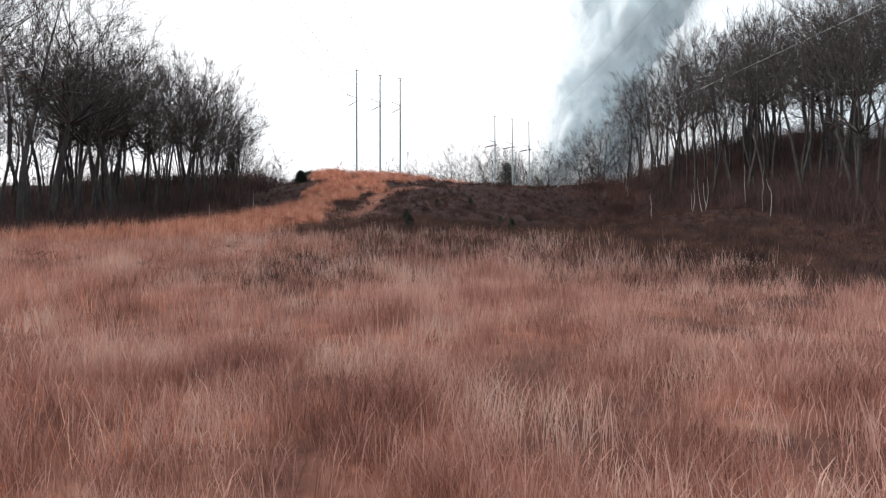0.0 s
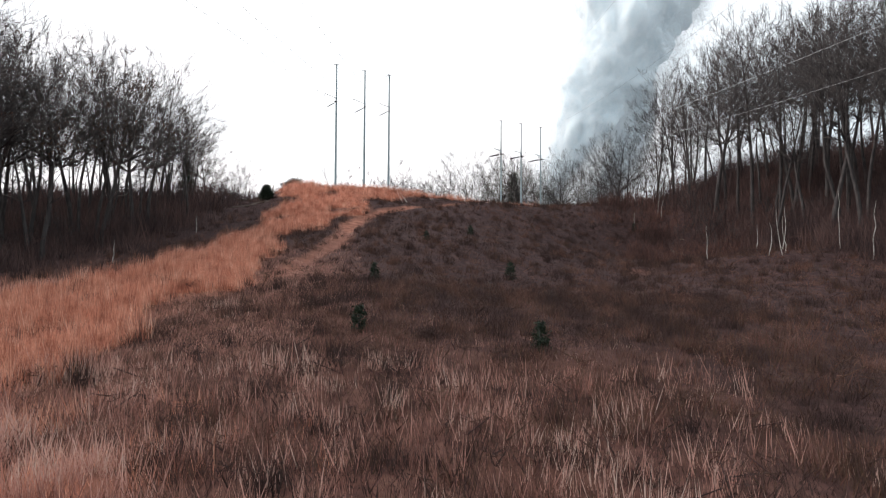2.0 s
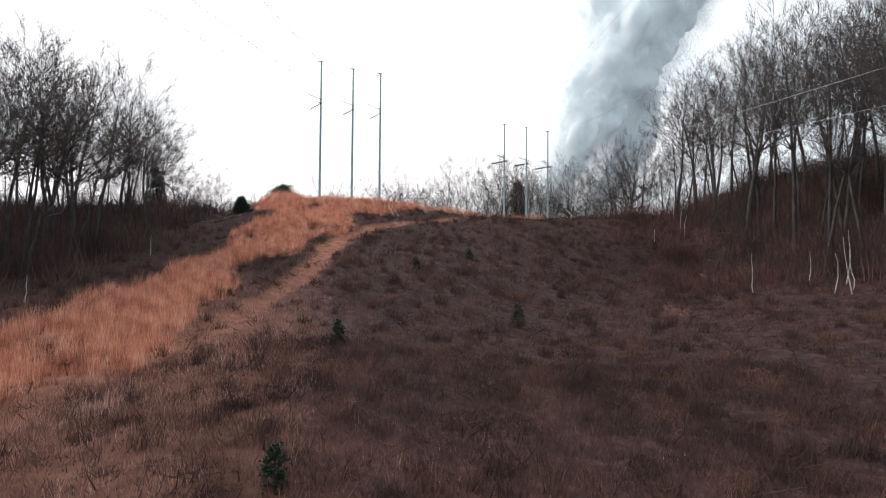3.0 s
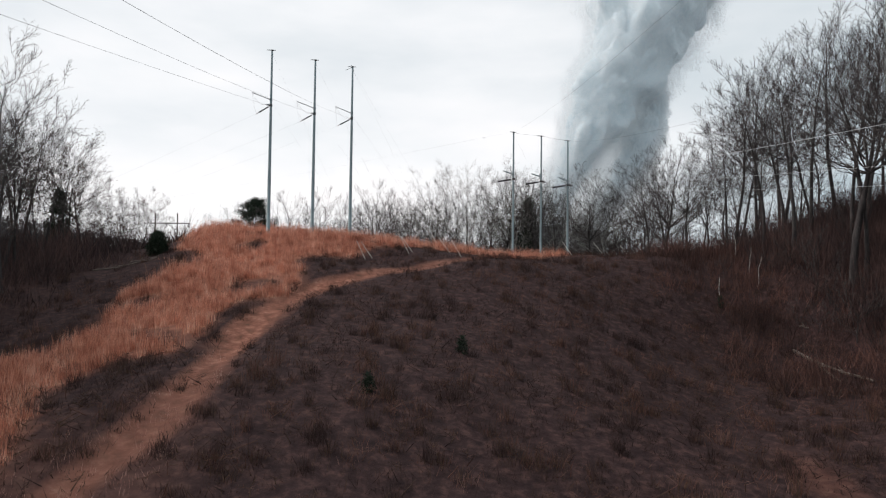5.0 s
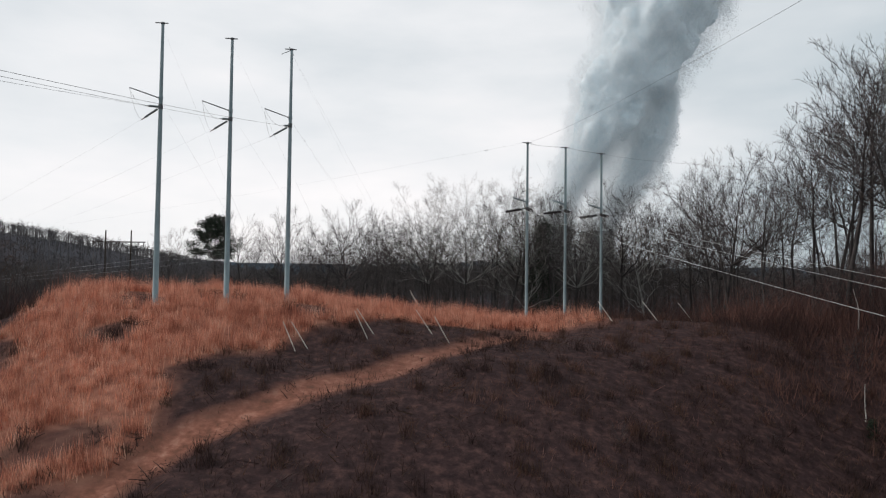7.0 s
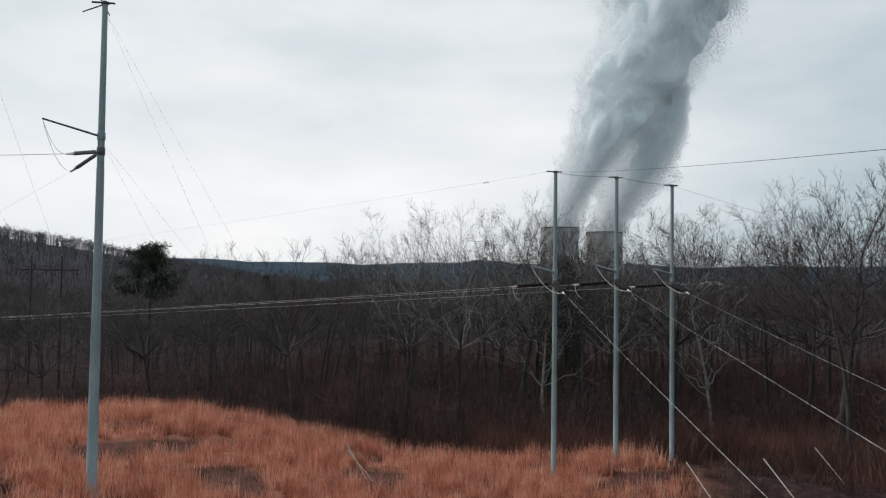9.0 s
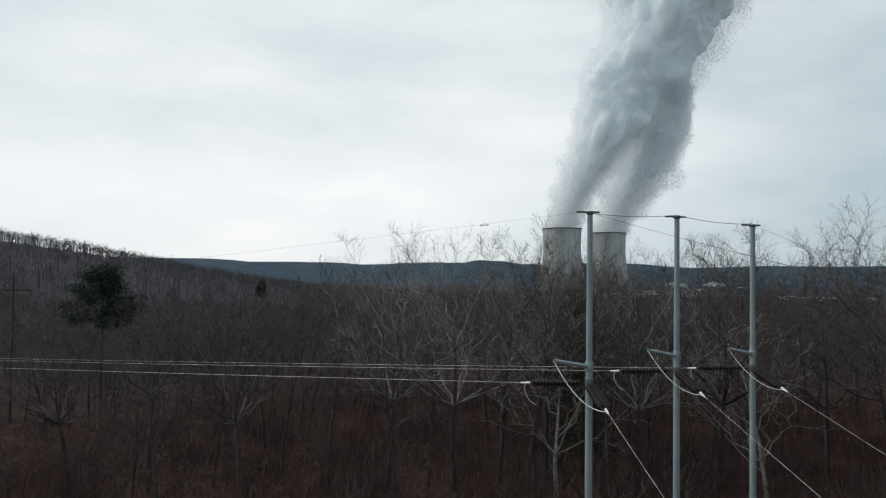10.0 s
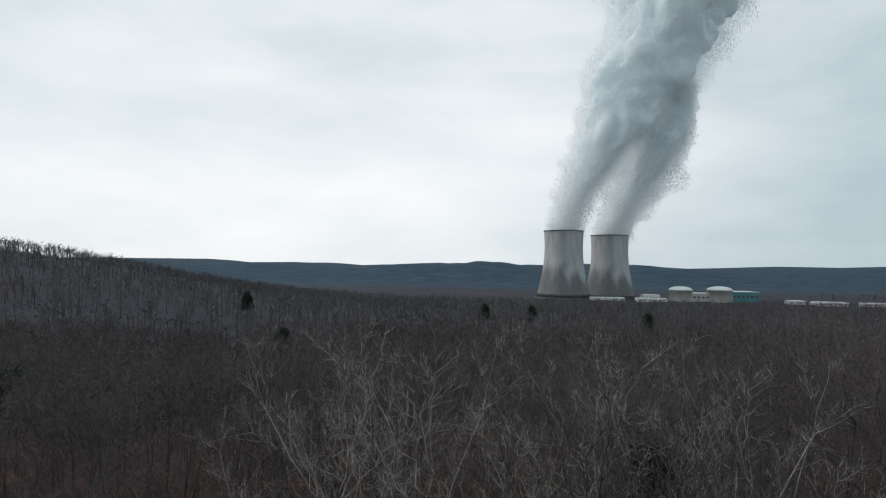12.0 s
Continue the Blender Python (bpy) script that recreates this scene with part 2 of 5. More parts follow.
CONCRETE = tower_concrete()
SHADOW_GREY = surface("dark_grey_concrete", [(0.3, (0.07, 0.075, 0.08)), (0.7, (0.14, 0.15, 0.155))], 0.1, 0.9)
PALE_CONCRETE = surface("pale_containment_concrete", [(0.3, (0.42, 0.40, 0.37)), (0.7, (0.58, 0.56, 0.53))], 0.05, 0.9, stretch=(1, 1, 0.3))
WHITE_ROOF = surface("white_painted_dome", [(0.3, (0.72, 0.72, 0.71)), (0.7, (0.85, 0.85, 0.84))], 0.05, 0.6)
TEAL = surface("teal_cladding", [(0.3, (0.07, 0.20, 0.22)), (0.7, (0.12, 0.29, 0.31))], 0.1, 0.6, stretch=(1, 1, 0.1))
STEAM = surface("steam", [(0.3, (0.7194, 0.8012, 0.8393)), (0.7, (0.8284, 0.8883, 0.9156))], 0.006, 1.0)
steam_shader = STEAM.node_tree.nodes["Principled BSDF"].inputs
steam_shader["Subsurface Weight"].default_value, steam_shader["Subsurface Scale"].default_value = 0.85, 28.0
steam_shader["Subsurface Radius"].default_value, steam_shader["Specular IOR Level"].default_value = (1.0, 1.0, 1.0), 0.0
MIST = surface("drifting_mist", [(0.3, (0.93, 0.955, 0.965)), (0.7, (0.97, 0.98, 0.985))], 0.01, 1.0, back=0.5)


# ---- mesh helpers ----
def mesh_of(name, verts, faces, material, smooth_shade=False):
    """A mesh from an array of vertices and arrays of faces, each of one side count."""
    me = bpy.data.meshes.new(name)
    groups = [np.asarray(f, np.int32) for f in (faces if isinstance(faces, list) else [faces]) if len(f)]
    verts = np.asarray(verts, np.float32)
    me.vertices.add(len(verts))
    me.vertices.foreach_set("co", verts.ravel())
    loops = np.concatenate([g.ravel() for g in groups])
    sizes = np.concatenate([np.full(len(g), g.shape[1], np.int32) for g in groups])
    me.loops.add(len(loops))
    me.loops.foreach_set("vertex_index", loops)
    me.polygons.add(len(sizes))
    me.polygons.foreach_set("loop_start", np.concatenate([[0], np.cumsum(sizes)[:-1]]).astype(np.int32))
    me.polygons.foreach_set("loop_total", sizes)
    if smooth_shade:
        me.polygons.foreach_set("use_smooth", np.ones(len(sizes), bool))
    me.update(calc_edges=True)
    me.materials.append(material)
    return me


def tubes(p0, p1, r0, r1, sides):
    """Tapered prisms between pairs of points: vertices and four-sided faces."""
    p0, p1 = np.asarray(p0, float).reshape(-1, 3), np.asarray(p1, float).reshape(-1, 3)
    r0, r1 = np.broadcast_to(np.asarray(r0, float), len(p0)), np.broadcast_to(np.asarray(r1, float), len(p0))
    d = p1 - p0
    d = d / np.maximum(np.linalg.norm(d, axis=1, keepdims=True), 1e-9)
    ref = np.where(np.abs(d[:, 2:3]) < 0.9, [[0, 0, 1.0]], [[1.0, 0, 0]])
    u = np.cross(d, ref)
    u /= np.linalg.norm(u, axis=1, keepdims=True)
    v = np.cross(d, u)
    a = np.arange(sides) * 2 * math.pi / sides
    ring = u[:, None] * np.cos(a)[None, :, None] + v[:, None] * np.sin(a)[None, :, None]
    verts = np.concatenate([p0[:, None] + ring * r0[:, None, None], p1[:, None] + ring * r1[:, None, None]], 1).reshape(-1, 3)
    k = np.arange(sides)
    quad = np.stack([k, (k + 1) % sides, sides + (k + 1) % sides, sides + k], 1)
    faces = (np.arange(len(p0))[:, None, None] * 2 * sides + quad[None]).reshape(-1, 4)
    return verts, faces


def join(*pieces):
    """Several (vertices, faces) into one, for faces of the same side count."""
    out_v, out_f, k = [], [], 0
    for v, f in pieces:
        out_v.append(v)
        out_f.append(np.asarray(f) + k)
        k += len(v)
    return np.concatenate(out_v), np.concatenate(out_f)


def lathe(profile, sides):
    """A body turned round z from (radius, height) pairs."""
    a = np.arange(sides) * 2 * math.pi / sides
    v = np.concatenate([np.stack([r * np.cos(a), r * np.sin(a), np.full(sides, z)], 1) for r, z in profile])
    k = np.arange(sides)
    f = np.concatenate([np.stack([i * sides + k, i * sides + (k + 1) % sides, (i + 1) * sides + (k + 1) % sides, (i + 1) * sides + k], 1) for i in range(len(profile) - 1)])
    return v, f


def box(cx, cy, cz, sx, sy, sz, edge=0.0):
    """A box given by its middle and sizes, with bevelled edges where asked."""
    bm = bmesh.new()
    bmesh.ops.create_cube(bm, size=1, matrix=Matrix.Translation((cx, cy, cz)) @ Matrix.Diagonal((sx, sy, sz, 1)))
    if edge:
        bmesh.ops.bevel(bm, geom=bm.edges[:], offset=edge, segments=1, affect="EDGES")
    return bm


def turned(vf, direction, origin=(0, 0, 0)):
    """Lays a body that was turned round z along a direction."""
    q = Vector((0, 0, 1)).rotation_difference(Vector(direction).normalized()).to_matrix()
    return vf[0] @ np.array(q).T + np.asarray(origin, float), vf[1]


def part(name, data, material, parent=None, label="", smooth_shade=False):
    """One mesh object from a bmesh, a mesh or (vertices, faces), under a thing or a part."""
    if isinstance(data, bmesh.types.BMesh):
        me = bpy.data.meshes.new(name)
        data.to_mesh(me)
        data.free()
        me.materials.append(material)
    elif isinstance(data, tuple):
        me = mesh_of(name, data[0], data[1], material, smooth_shade)
    else:
        me = data
    ob = new(name, me)
    ob.parent = parent
    return tagged(ob, label) if label else ob


def thing(name, x, y, z, label, category, group=""):
    ob = new(name)
    ob.empty_display_size = 0.5
    ob.matrix_basis = pose(x, y, z)
    return tagged(ob, label, category, group)


# ---- ground ----
PY = (-800, -60, 0, 20, 30, 40, 60, 78, 92, 101, 115, 126, 140, 150, 158, 166, 175, 190, 220, 300, 500, 900, 1200, 1600, 2600, 5200)
PZ = (-20, -6, -2.6, -0.5, 0.7, 2.2, 4.2, 6.4, 8.2, 9.8, 12.4, 15.8, 20.4, 22.6, 23.4, 22.6, 19.8, 16.5, 15, 12.5, 3, -14, -22, -22, -18, 0)


def smooth(a, b, v):
    t = np.clip((v - a) / (b - a), 0, 1)
    return t * t * (3 - 2 * t)


def bump(x, y, cx, cy, sx, sy):
    return np.exp(-((x - cx) / sx) ** 2 / 2 - ((y - cy) / sy) ** 2 / 2)


TRACK = ((-19, 58), (-16.5, 64), (-14, 74), (-13, 90), (-12.1, 100), (-12.4, 109), (-12.8, 115), (-12.6, 120), (-12.0, 125.6), (-10.0, 130.0), (-6.6, 133.9), (-3.5, 137.8), (0.8, 141.7), (5.0, 145.4), (8.0, 149.4), (10.5, 153), (13, 156))


def track_gap(x, y):
    """Distance to the middle of the dirt track."""
    best = np.full(np.shape(x), 1e9)
    for (ax, ay), (bx, by) in zip(TRACK, TRACK[1:]):
        dx, dy = bx - ax, by - ay
        t = np.clip(((x - ax) * dx + (y - ay) * dy) / (dx * dx + dy * dy), 0, 1)
        best = np.minimum(best, np.hypot(x - ax - t * dx, y - ay - t * dy))
    return best


def height(x, y):
    x, y = np.asarray(x, float), np.asarray(y, float)
    z = sum(np.interp(y + d, PY, PZ) for d in (-4, -2, 0, 2, 4)) / 5
    z = z + 2.0 * bump(x, y, -17, 150, 11, 12) + 1.8 * bump(x, y, -15, 108, 8, 16)
    z = z - 6.0 * bump(x, y, 36, 130, 12, 14) - 1.4 * bump(x, y, 10, 90, 8, 10)
    z = z + 3.3 * smooth(3, -16, x) * np.exp(-((y - 178) / 8.5) ** 2 / 2) * smooth(-70, -45, x)
    z = z - 1.75 * bump(x, y, 13, 156.5, 9, 6) - 0.6 * bump(x, y, -11, 157, 6, 6) + 1.2 * bump(x, y, -29.5, 151, 3.6, 5) + 0.7 * bump(x, y, 21, 173, 6, 5) - 0.8 * bump(x, y, -36.5, 143, 3.5, 5)
    z = z + 0.9 * bump(x, y, -3, 68, 8, 15) + 1.2 * bump(x, y, -0.5, 110, 6, 10) + 0.8 * bump(x, y, -24, 80, 7, 12) - 2.0 * bump(x, y, 26, 103, 8, 13) - 1.2 * bump(x, y, 42, 140, 7, 12)
    z = z - 0.45 * np.exp(-((track_gap(x, y) / 1.7) ** 2)) * smooth(70, 90, y)
    z = z + 1.0 * smooth(-33, -56, x) * smooth(30, 80, y) * (1 - smooth(125, 150, y))
    z = z - 7 * smooth(-32, -60, x) * smooth(140, 165, y) * (1 - smooth(400, 700, y))
    z = z + 9.5 * smooth(43, 82, x) * smooth(20, 70, y) * (1 - smooth(190, 300, y))
    z = z + 80 * bump(x, y, -640, 800, 250, 350) * smooth(220, 480, y)
    z = z - 1.6 * bump(x, y, -7, 143.5, 6, 4) + 1.7 * bump(x, y, 40, 101, 11, 14)
    z = z + (60 + 12 * np.sin(x / 420 + 1) + 8 * np.sin(x / 170 + 2) + 4 * np.sin(x / 61) + 5 * np.sin(x / 113 + 0.5 * np.sin(x / 47)) + 2 * np.sin(x / 23)) * smooth(2200, 3300, y)
    rough = np.clip((y + 50) / 60, 0, 1) * (1 - smooth(1200, 1400, y))
    z = z + rough * (0.13 * np.sin(x * 0.31 + 1.7 * np.sin(y * 0.13)) * np.sin(y * 0.27 + 1.3) + 0.05 * np.sin(x * 0.83 + y * 0.41) * np.sin(y * 0.7 - x * 0.33))
    return z


def cover(x, y):
    """Weights of grass, track, forest floor and the blue haze tint of far ground at a place."""
    x, y = np.asarray(x, float), np.asarray(y, float)
    wob = 1.3 * np.sin(y * 0.35 + 0.6 * np.sin(x * 0.4)) + 0.8 * np.sin(x * 0.9 + y * 0.2)
    left = np.interp(y, (0, 55, 69, 78, 90, 105, 122, 137, 146, 170), (-70, -38, -31, -26, -28, -27.5, -28.5, -28, -31, -36))
    right = np.interp(y, (0, 25, 27.5, 29.5, 31.5, 34.4, 37.6, 46, 50, 55, 63, 75, 87, 99, 104, 109, 113, 122, 131, 138, 145, 150, 153, 154.5, 160, 172, 176), (70, 40, 19, 13, 8, 0, -3, -8, -11.5, -13.5, -15, -14.5, -14.8, -18.3, -19.9, -19, -17.3, -15, -13.3, -11.5, -9.8, -6, -1, 8, 18, 22, 22))
    grass = smooth(-1.5, 1.5, x - left + wob) * smooth(-1, 1, (right - x + wob) / (1.5 + 1.5 * smooth(60, 40, y) + 3 * smooth(148, 160, y))) * (1 - smooth(175, 180, y + wob - 6 * smooth(8, -6, x)))
    patch = np.sin(x * 0.42 + 1.3 * np.sin(y * 0.31 + 2)) * np.sin(y * 0.47 + 1.1 * np.sin(x * 0.27))
    grass = grass * (1 - 0.80 * smooth(0.35 - 0.12 * smooth(140, 158, y), 0.65, patch) * (0.6 + 0.4 * smooth(100, 140, y)))
    grass = grass * (1 - 0.95 * bump(x, y, -6, 32.5, 3.0, 4.0)) * (1 - 0.6 * bump(x, y, 3.4, 17.5, 1.2, 1.6)) * (1 - 0.7 * bump(x, y, 10.5, 27, 2.2, 2.0))
    mottle = np.sin(x * 0.95 + 1.9 * np.sin(y * 0.55 + 0.7)) * np.sin(y * 0.75 + 1.5 * np.sin(x * 0.62)) + 0.35 * np.sin(x * 2.7 + y) * np.sin(y * 2.3 - x)
    grass = grass * (1 - 0.72 * (1 - smooth(30, 44, y)) * smooth(0.05, 0.55, mottle))
    grass = np.maximum(grass, smooth(2.0, 1.0, track_gap(x, y) + 0.25 * wob) * 0.38 * smooth(64, 84, y))
    grass = np.maximum(grass, (0.30 + 0.16 * smooth(-2, -14, x)) * (1 - smooth(46 + 30 * smooth(0, -10, x), 72 + 34 * smooth(0, -10, x), y)) * (1 - smooth(4, 20, x)) * 0.8)
    track = smooth(1.6, 0.8, track_gap(x, y) + 0.20 * wob) * smooth(54, 66, y) * (1 - 0.5 * smooth(131, 143, y)) * (0.45 + 0.55 * smooth(104, 116, y))
    track = np.maximum(track, 0.28 * smooth(0.35, 0.9, bump(x, y, 25, 103 + 0.4 * wob, 1.3, 4.0)))
    woods = np.maximum(smooth(177, 187, y + wob - 6 * smooth(8, -6, x)), np.maximum(smooth(-36, -44, x + wob), smooth(44, 52, x + wob)) * smooth(40, 60, y))
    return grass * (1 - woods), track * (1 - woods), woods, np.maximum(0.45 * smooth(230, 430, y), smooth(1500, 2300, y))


def spread(dense_lo, dense_hi, step, lo, hi, grow):
    mid = np.arange(dense_lo, dense_hi + step / 2, step)
    up, s = [dense_hi], step
    while up[-1] < hi:
        s *= grow
        up.append(up[-1] + s)
    down, s = [dense_lo], step
    while down[-1] > lo:
        s *= grow
        down.append(down[-1] - s)
    return np.concatenate([down[:0:-1], mid, up[1:]])


gx, gy = spread(-60, 70, 1.0, -4200, 4200, 1.11), spread(0, 200, 1.0, -700, 4700, 1.07)
GX, GY = np.meshgrid(gx, gy)
verts = np.stack([GX.ravel(), GY.ravel(), height(GX, GY).ravel()], 1)
nx = len(gx)
ii, jj = np.meshgrid(np.arange(nx - 1), np.arange(len(gy) - 1))
k = (jj * nx + ii).ravel()
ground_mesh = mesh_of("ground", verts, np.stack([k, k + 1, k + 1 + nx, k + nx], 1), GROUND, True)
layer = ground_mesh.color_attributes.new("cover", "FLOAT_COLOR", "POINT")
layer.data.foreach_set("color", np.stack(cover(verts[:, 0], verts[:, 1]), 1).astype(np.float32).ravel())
tagged(new("ground", ground_mesh), "rolling hillside of tan grass, brown scrub and forest floor", "ground", kind="structure")


def H(x, y):
    return float(height(x, y))


# ---- power line: steel poles, insulators, wires and guys ----
BACK_A, BACK_B = Vector((0.062, -1, -0.19)).normalized(), Vector((0.047, -1, -0.142)).normalized()
SIDE = Vector((-0.88, 0.478, -0.08)).normalized()


def string(direction, length, discs, radius):
    """An insulator string: a rod with sheds, and clevis ends, from the parent's origin along a direction."""
    prof = [(0.03, 0.0), (0.03, 0.30)]
    step = (length - 0.48) / discs
    for i in range(discs):
        z = 0.33 + i * step
        prof += [(0.05, z), (radius * 0.9, z + 0.10 * step), (radius, z + 0.28 * step), (radius * 0.94, z + 0.58 * step), (0.055, z + 0.72 * step)]
    prof += [(0.03, length - 0.12), (0.03, length)]
    return turned(lathe(prof, 10), direction)


def strand(pts, r, sides=5):
    """One connected round strand through points."""
    pts = np.asarray(pts, float)
    d = np.gradient(pts, axis=0)
    d /= np.linalg.norm(d, axis=1, keepdims=True)
    ref = np.array((0, 0, 1.0)) if abs(d[0, 2]) < 0.95 else np.array((1.0, 0, 0))
    u = np.cross(d, ref)
    u /= np.maximum(np.linalg.norm(u, axis=1, keepdims=True), 1e-6)
    w = np.cross(d, u)
    a = np.arange(sides) * 2 * math.pi / sides
    rr = np.broadcast_to(np.asarray(r, float), len(pts))[:, None, None]
    v = (pts[:, None] + (u[:, None] * np.cos(a)[None, :, None] + w[:, None] * np.sin(a)[None, :, None]) * rr).reshape(-1, 3)
    k = np.arange(sides)
    f = np.concatenate([np.stack([i * sides + k, i * sides + (k + 1) % sides, (i + 1) * sides + (k + 1) % sides, (i + 1) * sides + k], 1) for i in range(len(pts) - 1)])
    return v, f


def hanging(p, q, sag, r, n=16):
    """A sagging strand from p to q."""
    p, q = np.array(p, float), np.array(q, float)
    t = np.linspace(0, 1, n + 1)[:, None]
    pts = p + (q - p) * t
    pts[:, 2] -= 4 * sag * (t * (1 - t))[:, 0]
    return strand(pts, r)


def steel_pole(x, y, tall, arm_drop, back, foot_r, top_r, label, dark, top_hook):
    z = H(x, y) - 0.3
    pole = thing("steel_pole", x, y, z, label, "utility pole", "three-pole dead-end structures")
    tall += 0.3
    steps = [(foot_r * 1.12, 0), (foot_r * 1.12, 0.5), (foot_r, 0.52)]
    for f in (0.33, 0.34, 0.66, 0.67, 1.0):
        steps.append((foot_r + (top_r - foot_r) * f + (0.012 if f in (0.33, 0.66) else 0), tall * f))
    part("shaft", lathe(steps, 12), STEEL, pole)
    cap = part("cap", lathe([(0.0, tall + 0.06), (top_r * 1.5, tall + 0.06), (top_r * 1.5, tall - 0.04), (top_r, tall - 0.1)], 12), DARK_STEEL, pole, "dark steel cap plate")
    part("bracket", tubes([(-0.62, -0.1, tall + 0.02), (0.45, 0.1, tall + 0.02)], [(0.1, 0, tall + 0.02), (-0.1, 0, tall + 0.02)], 0.05, 0.05, 6), DARK_STEEL, cap)
    if top_hook:
        part("bracket", tubes([(0, 0, tall - 0.05), (-0.2, -0.1, tall + 0.2)], [(-0.9, -0.4, tall - 0.6), (0.2, 0.1, tall - 0.6)], 0.035, 0.03, 6), DARK_STEEL, cap)
    arm_z = tall - arm_drop
    mid = (back + SIDE).normalized()
    arm_out = 2.6 if dark else 2.1
    arm_end = Vector((mid.x * arm_out, mid.y * arm_out, arm_z + (1.35 if dark else 1.15)))
    arm = part("post_arm", tubes([(0, 0, arm_z + 0.75)], [arm_end], 0.055 if dark else 0.10, 0.045 if dark else 0.09, 8), DARK_STEEL if dark else STEEL, pole, "slanting post arm that holds the jumper")
    part("collar", lathe([(top_r * 1.35, arm_z + 0.55), (top_r * 1.5, arm_z + 0.6), (top_r * 1.5, arm_z + 0.95), (top_r * 1.3, arm_z + 1.0)], 12), STEEL, pole)
    part("collar", lathe([(top_r * 1.4, arm_z - 0.2), (top_r * 1.55, arm_z - 0.15), (top_r * 1.55, arm_z + 0.15), (top_r * 1.4, arm_z + 0.2)], 12), DARK_STEEL, pole)
    ends = []
    for d, sink in ((back, 0.04), (SIDE, 0.02 if not dark else 0.22)):
        way = Vector((d.x, d.y, d.z - sink)).normalized()
        start = Vector((0, 0, arm_z)) + way * top_r * 1.4
        long = 2.5 if dark else 2.95
        tip = start + way * long
        mat = GREY_POLYMER if dark else PORCELAIN
        pair = (-0.13, 0.13) if not dark and d is back else (0.0,)
        across = Vector((-way.y, way.x, 0)).normalized()
        for off in pair:
            v, f = string(way, long - 0.2, 13, 0.165 if not dark else 0.10)
            part("insulator", (v + np.array(start + across * off), f), mat, pole, "ribbed insulator string")
        part("clamp", tubes([start + way * (long - 0.25)], [tip + way * 0.25], 0.07, 0.035, 6), WIRE, pole)
        ends.append(tip)
    loop_wire, loop_r = (DARK_WIRE, 0.009) if dark else (WIRE, 0.018)
    part("jumper", hanging(ends[0], arm_end, 0.55, loop_r, 14), loop_wire, pole, "looped jumper wire")
    if dark:
        part("jumper", hanging(ends[1], arm_end, 0.75, loop_r, 14), loop_wire, pole, "looped jumper wire")
    else:
        tail = np.array(ends[1]) + np.array([(0.0, 0.0, 0.0), (-0.05, 0.0, -0.25), (0.02, 0.02, -0.55), (0.2, 0.05, -0.85), (0.48, 0.1, -1.05)])
        part("jumper", strand(tail, loop_r), loop_wire, pole, "curled jumper tail")
    return pole, [Vector((x, y, z)) + e for e in ends], Vector((x, y, z + tall))


def conductor(p, d, length, sag, r, material, label):
    """A wire that hangs from p along a direction for the given level length."""
    q = np.array(p) + np.array(d) * length
    ob = part("power_line", hanging(p, q, sag, r, 40), material)
    return tagged(ob, label, "wire", "overhead wires")


def downhill(p, drift, slope, curl, length, r, material, label):
    """A wire from p back along the corridor: sideways drift, first slope and upward curl per metre."""
    s = np.linspace(0, length, 49)
    pts = np.stack([p[0] + drift * s, p[1] - s, p[2] + slope * s + curl * s * s], 1)
    return tagged(part("power_line", strand(pts, r), material), label, "wire", "overhead wires")


def guy(top, foot_x, foot_y, guarded):
    foot = Vector((foot_x, foot_y, H(foot_x, foot_y) - 0.1))
    g = thing("guy_wire", *foot, "taut steel guy wire anchored in the grass", "guy wire", "guy wires")
    up = Vector(top) - foot
    part("strand", tubes([(0, 0, 0)], [up], 0.003, 0.003, 5), DARK_WIRE, g)
    if guarded:
        w = up.normalized()
        part("guard", tubes([w * 0.3], [w * 2.9], 0.035, 0.035, 6), GUARD, g, "white plastic guard sleeve")
    part("anchor", tubes([(0, 0, -0.1)], [up.normalized() * 0.45], 0.03, 0.03, 6), DARK_STEEL, g)


POLES_A = ((-21.24, 148.69, 49.3), (-15.91, 151.23, 48.85), (-11.27, 154.55, 49.04))
FEET_A = (((-7.2, 143.8), (-6.4, 144.6)), ((-1.9, 146.5), (-1.5, 147.5)), ((4.9, 147.0), (3.4, 148.6)))
RUN_A = ((0.0514, -0.1910, 0.00015), (0.0096, -0.1820, 0.00039), (0.0252, -0.2007, 0.00050))
POLES_B = ((13.22, 167.47, 42.61), (18.21, 170.77, 42.71), (23.16, 173.46, 42.51))
for i, (x, y, top) in enumerate(POLES_A):
    _, ends, tip = steel_pole(x, y, top - H(x, y), 7.55, BACK_A, 0.25, 0.125, "tall grey galvanised steel pole on the grassy crest", True, i == 2)
    downhill(ends[0], *RUN_A[i], 160, 0.010, DARK_WIRE, "dark conductor sagging back along the cleared corridor")
    conductor(ends[1], Vector((-1, 0.8, -0.11)), 150, 1.0, 0.004, DARK_WIRE, "dark conductor running off over the wooded valley")
    for drop, (fx, fy) in zip((0.4, 7.0), FEET_A[i]):
        guy((x, y, top - drop), fx, fy, True)
for drop in (0.4, 7.0):
    guy((*POLES_A[2][:2], POLES_A[2][2] - drop), 1.4 + 0.06 * drop, 161.7, True)
FEET_B = ((21.9, 161.5), (26.9, 162.3), (32.0, 166.0))
RUN_B = ((0.0446, -0.1639, 0.000423), (0.0508, -0.1619, 0.000327), (0.0630, -0.1688, 0.000414))
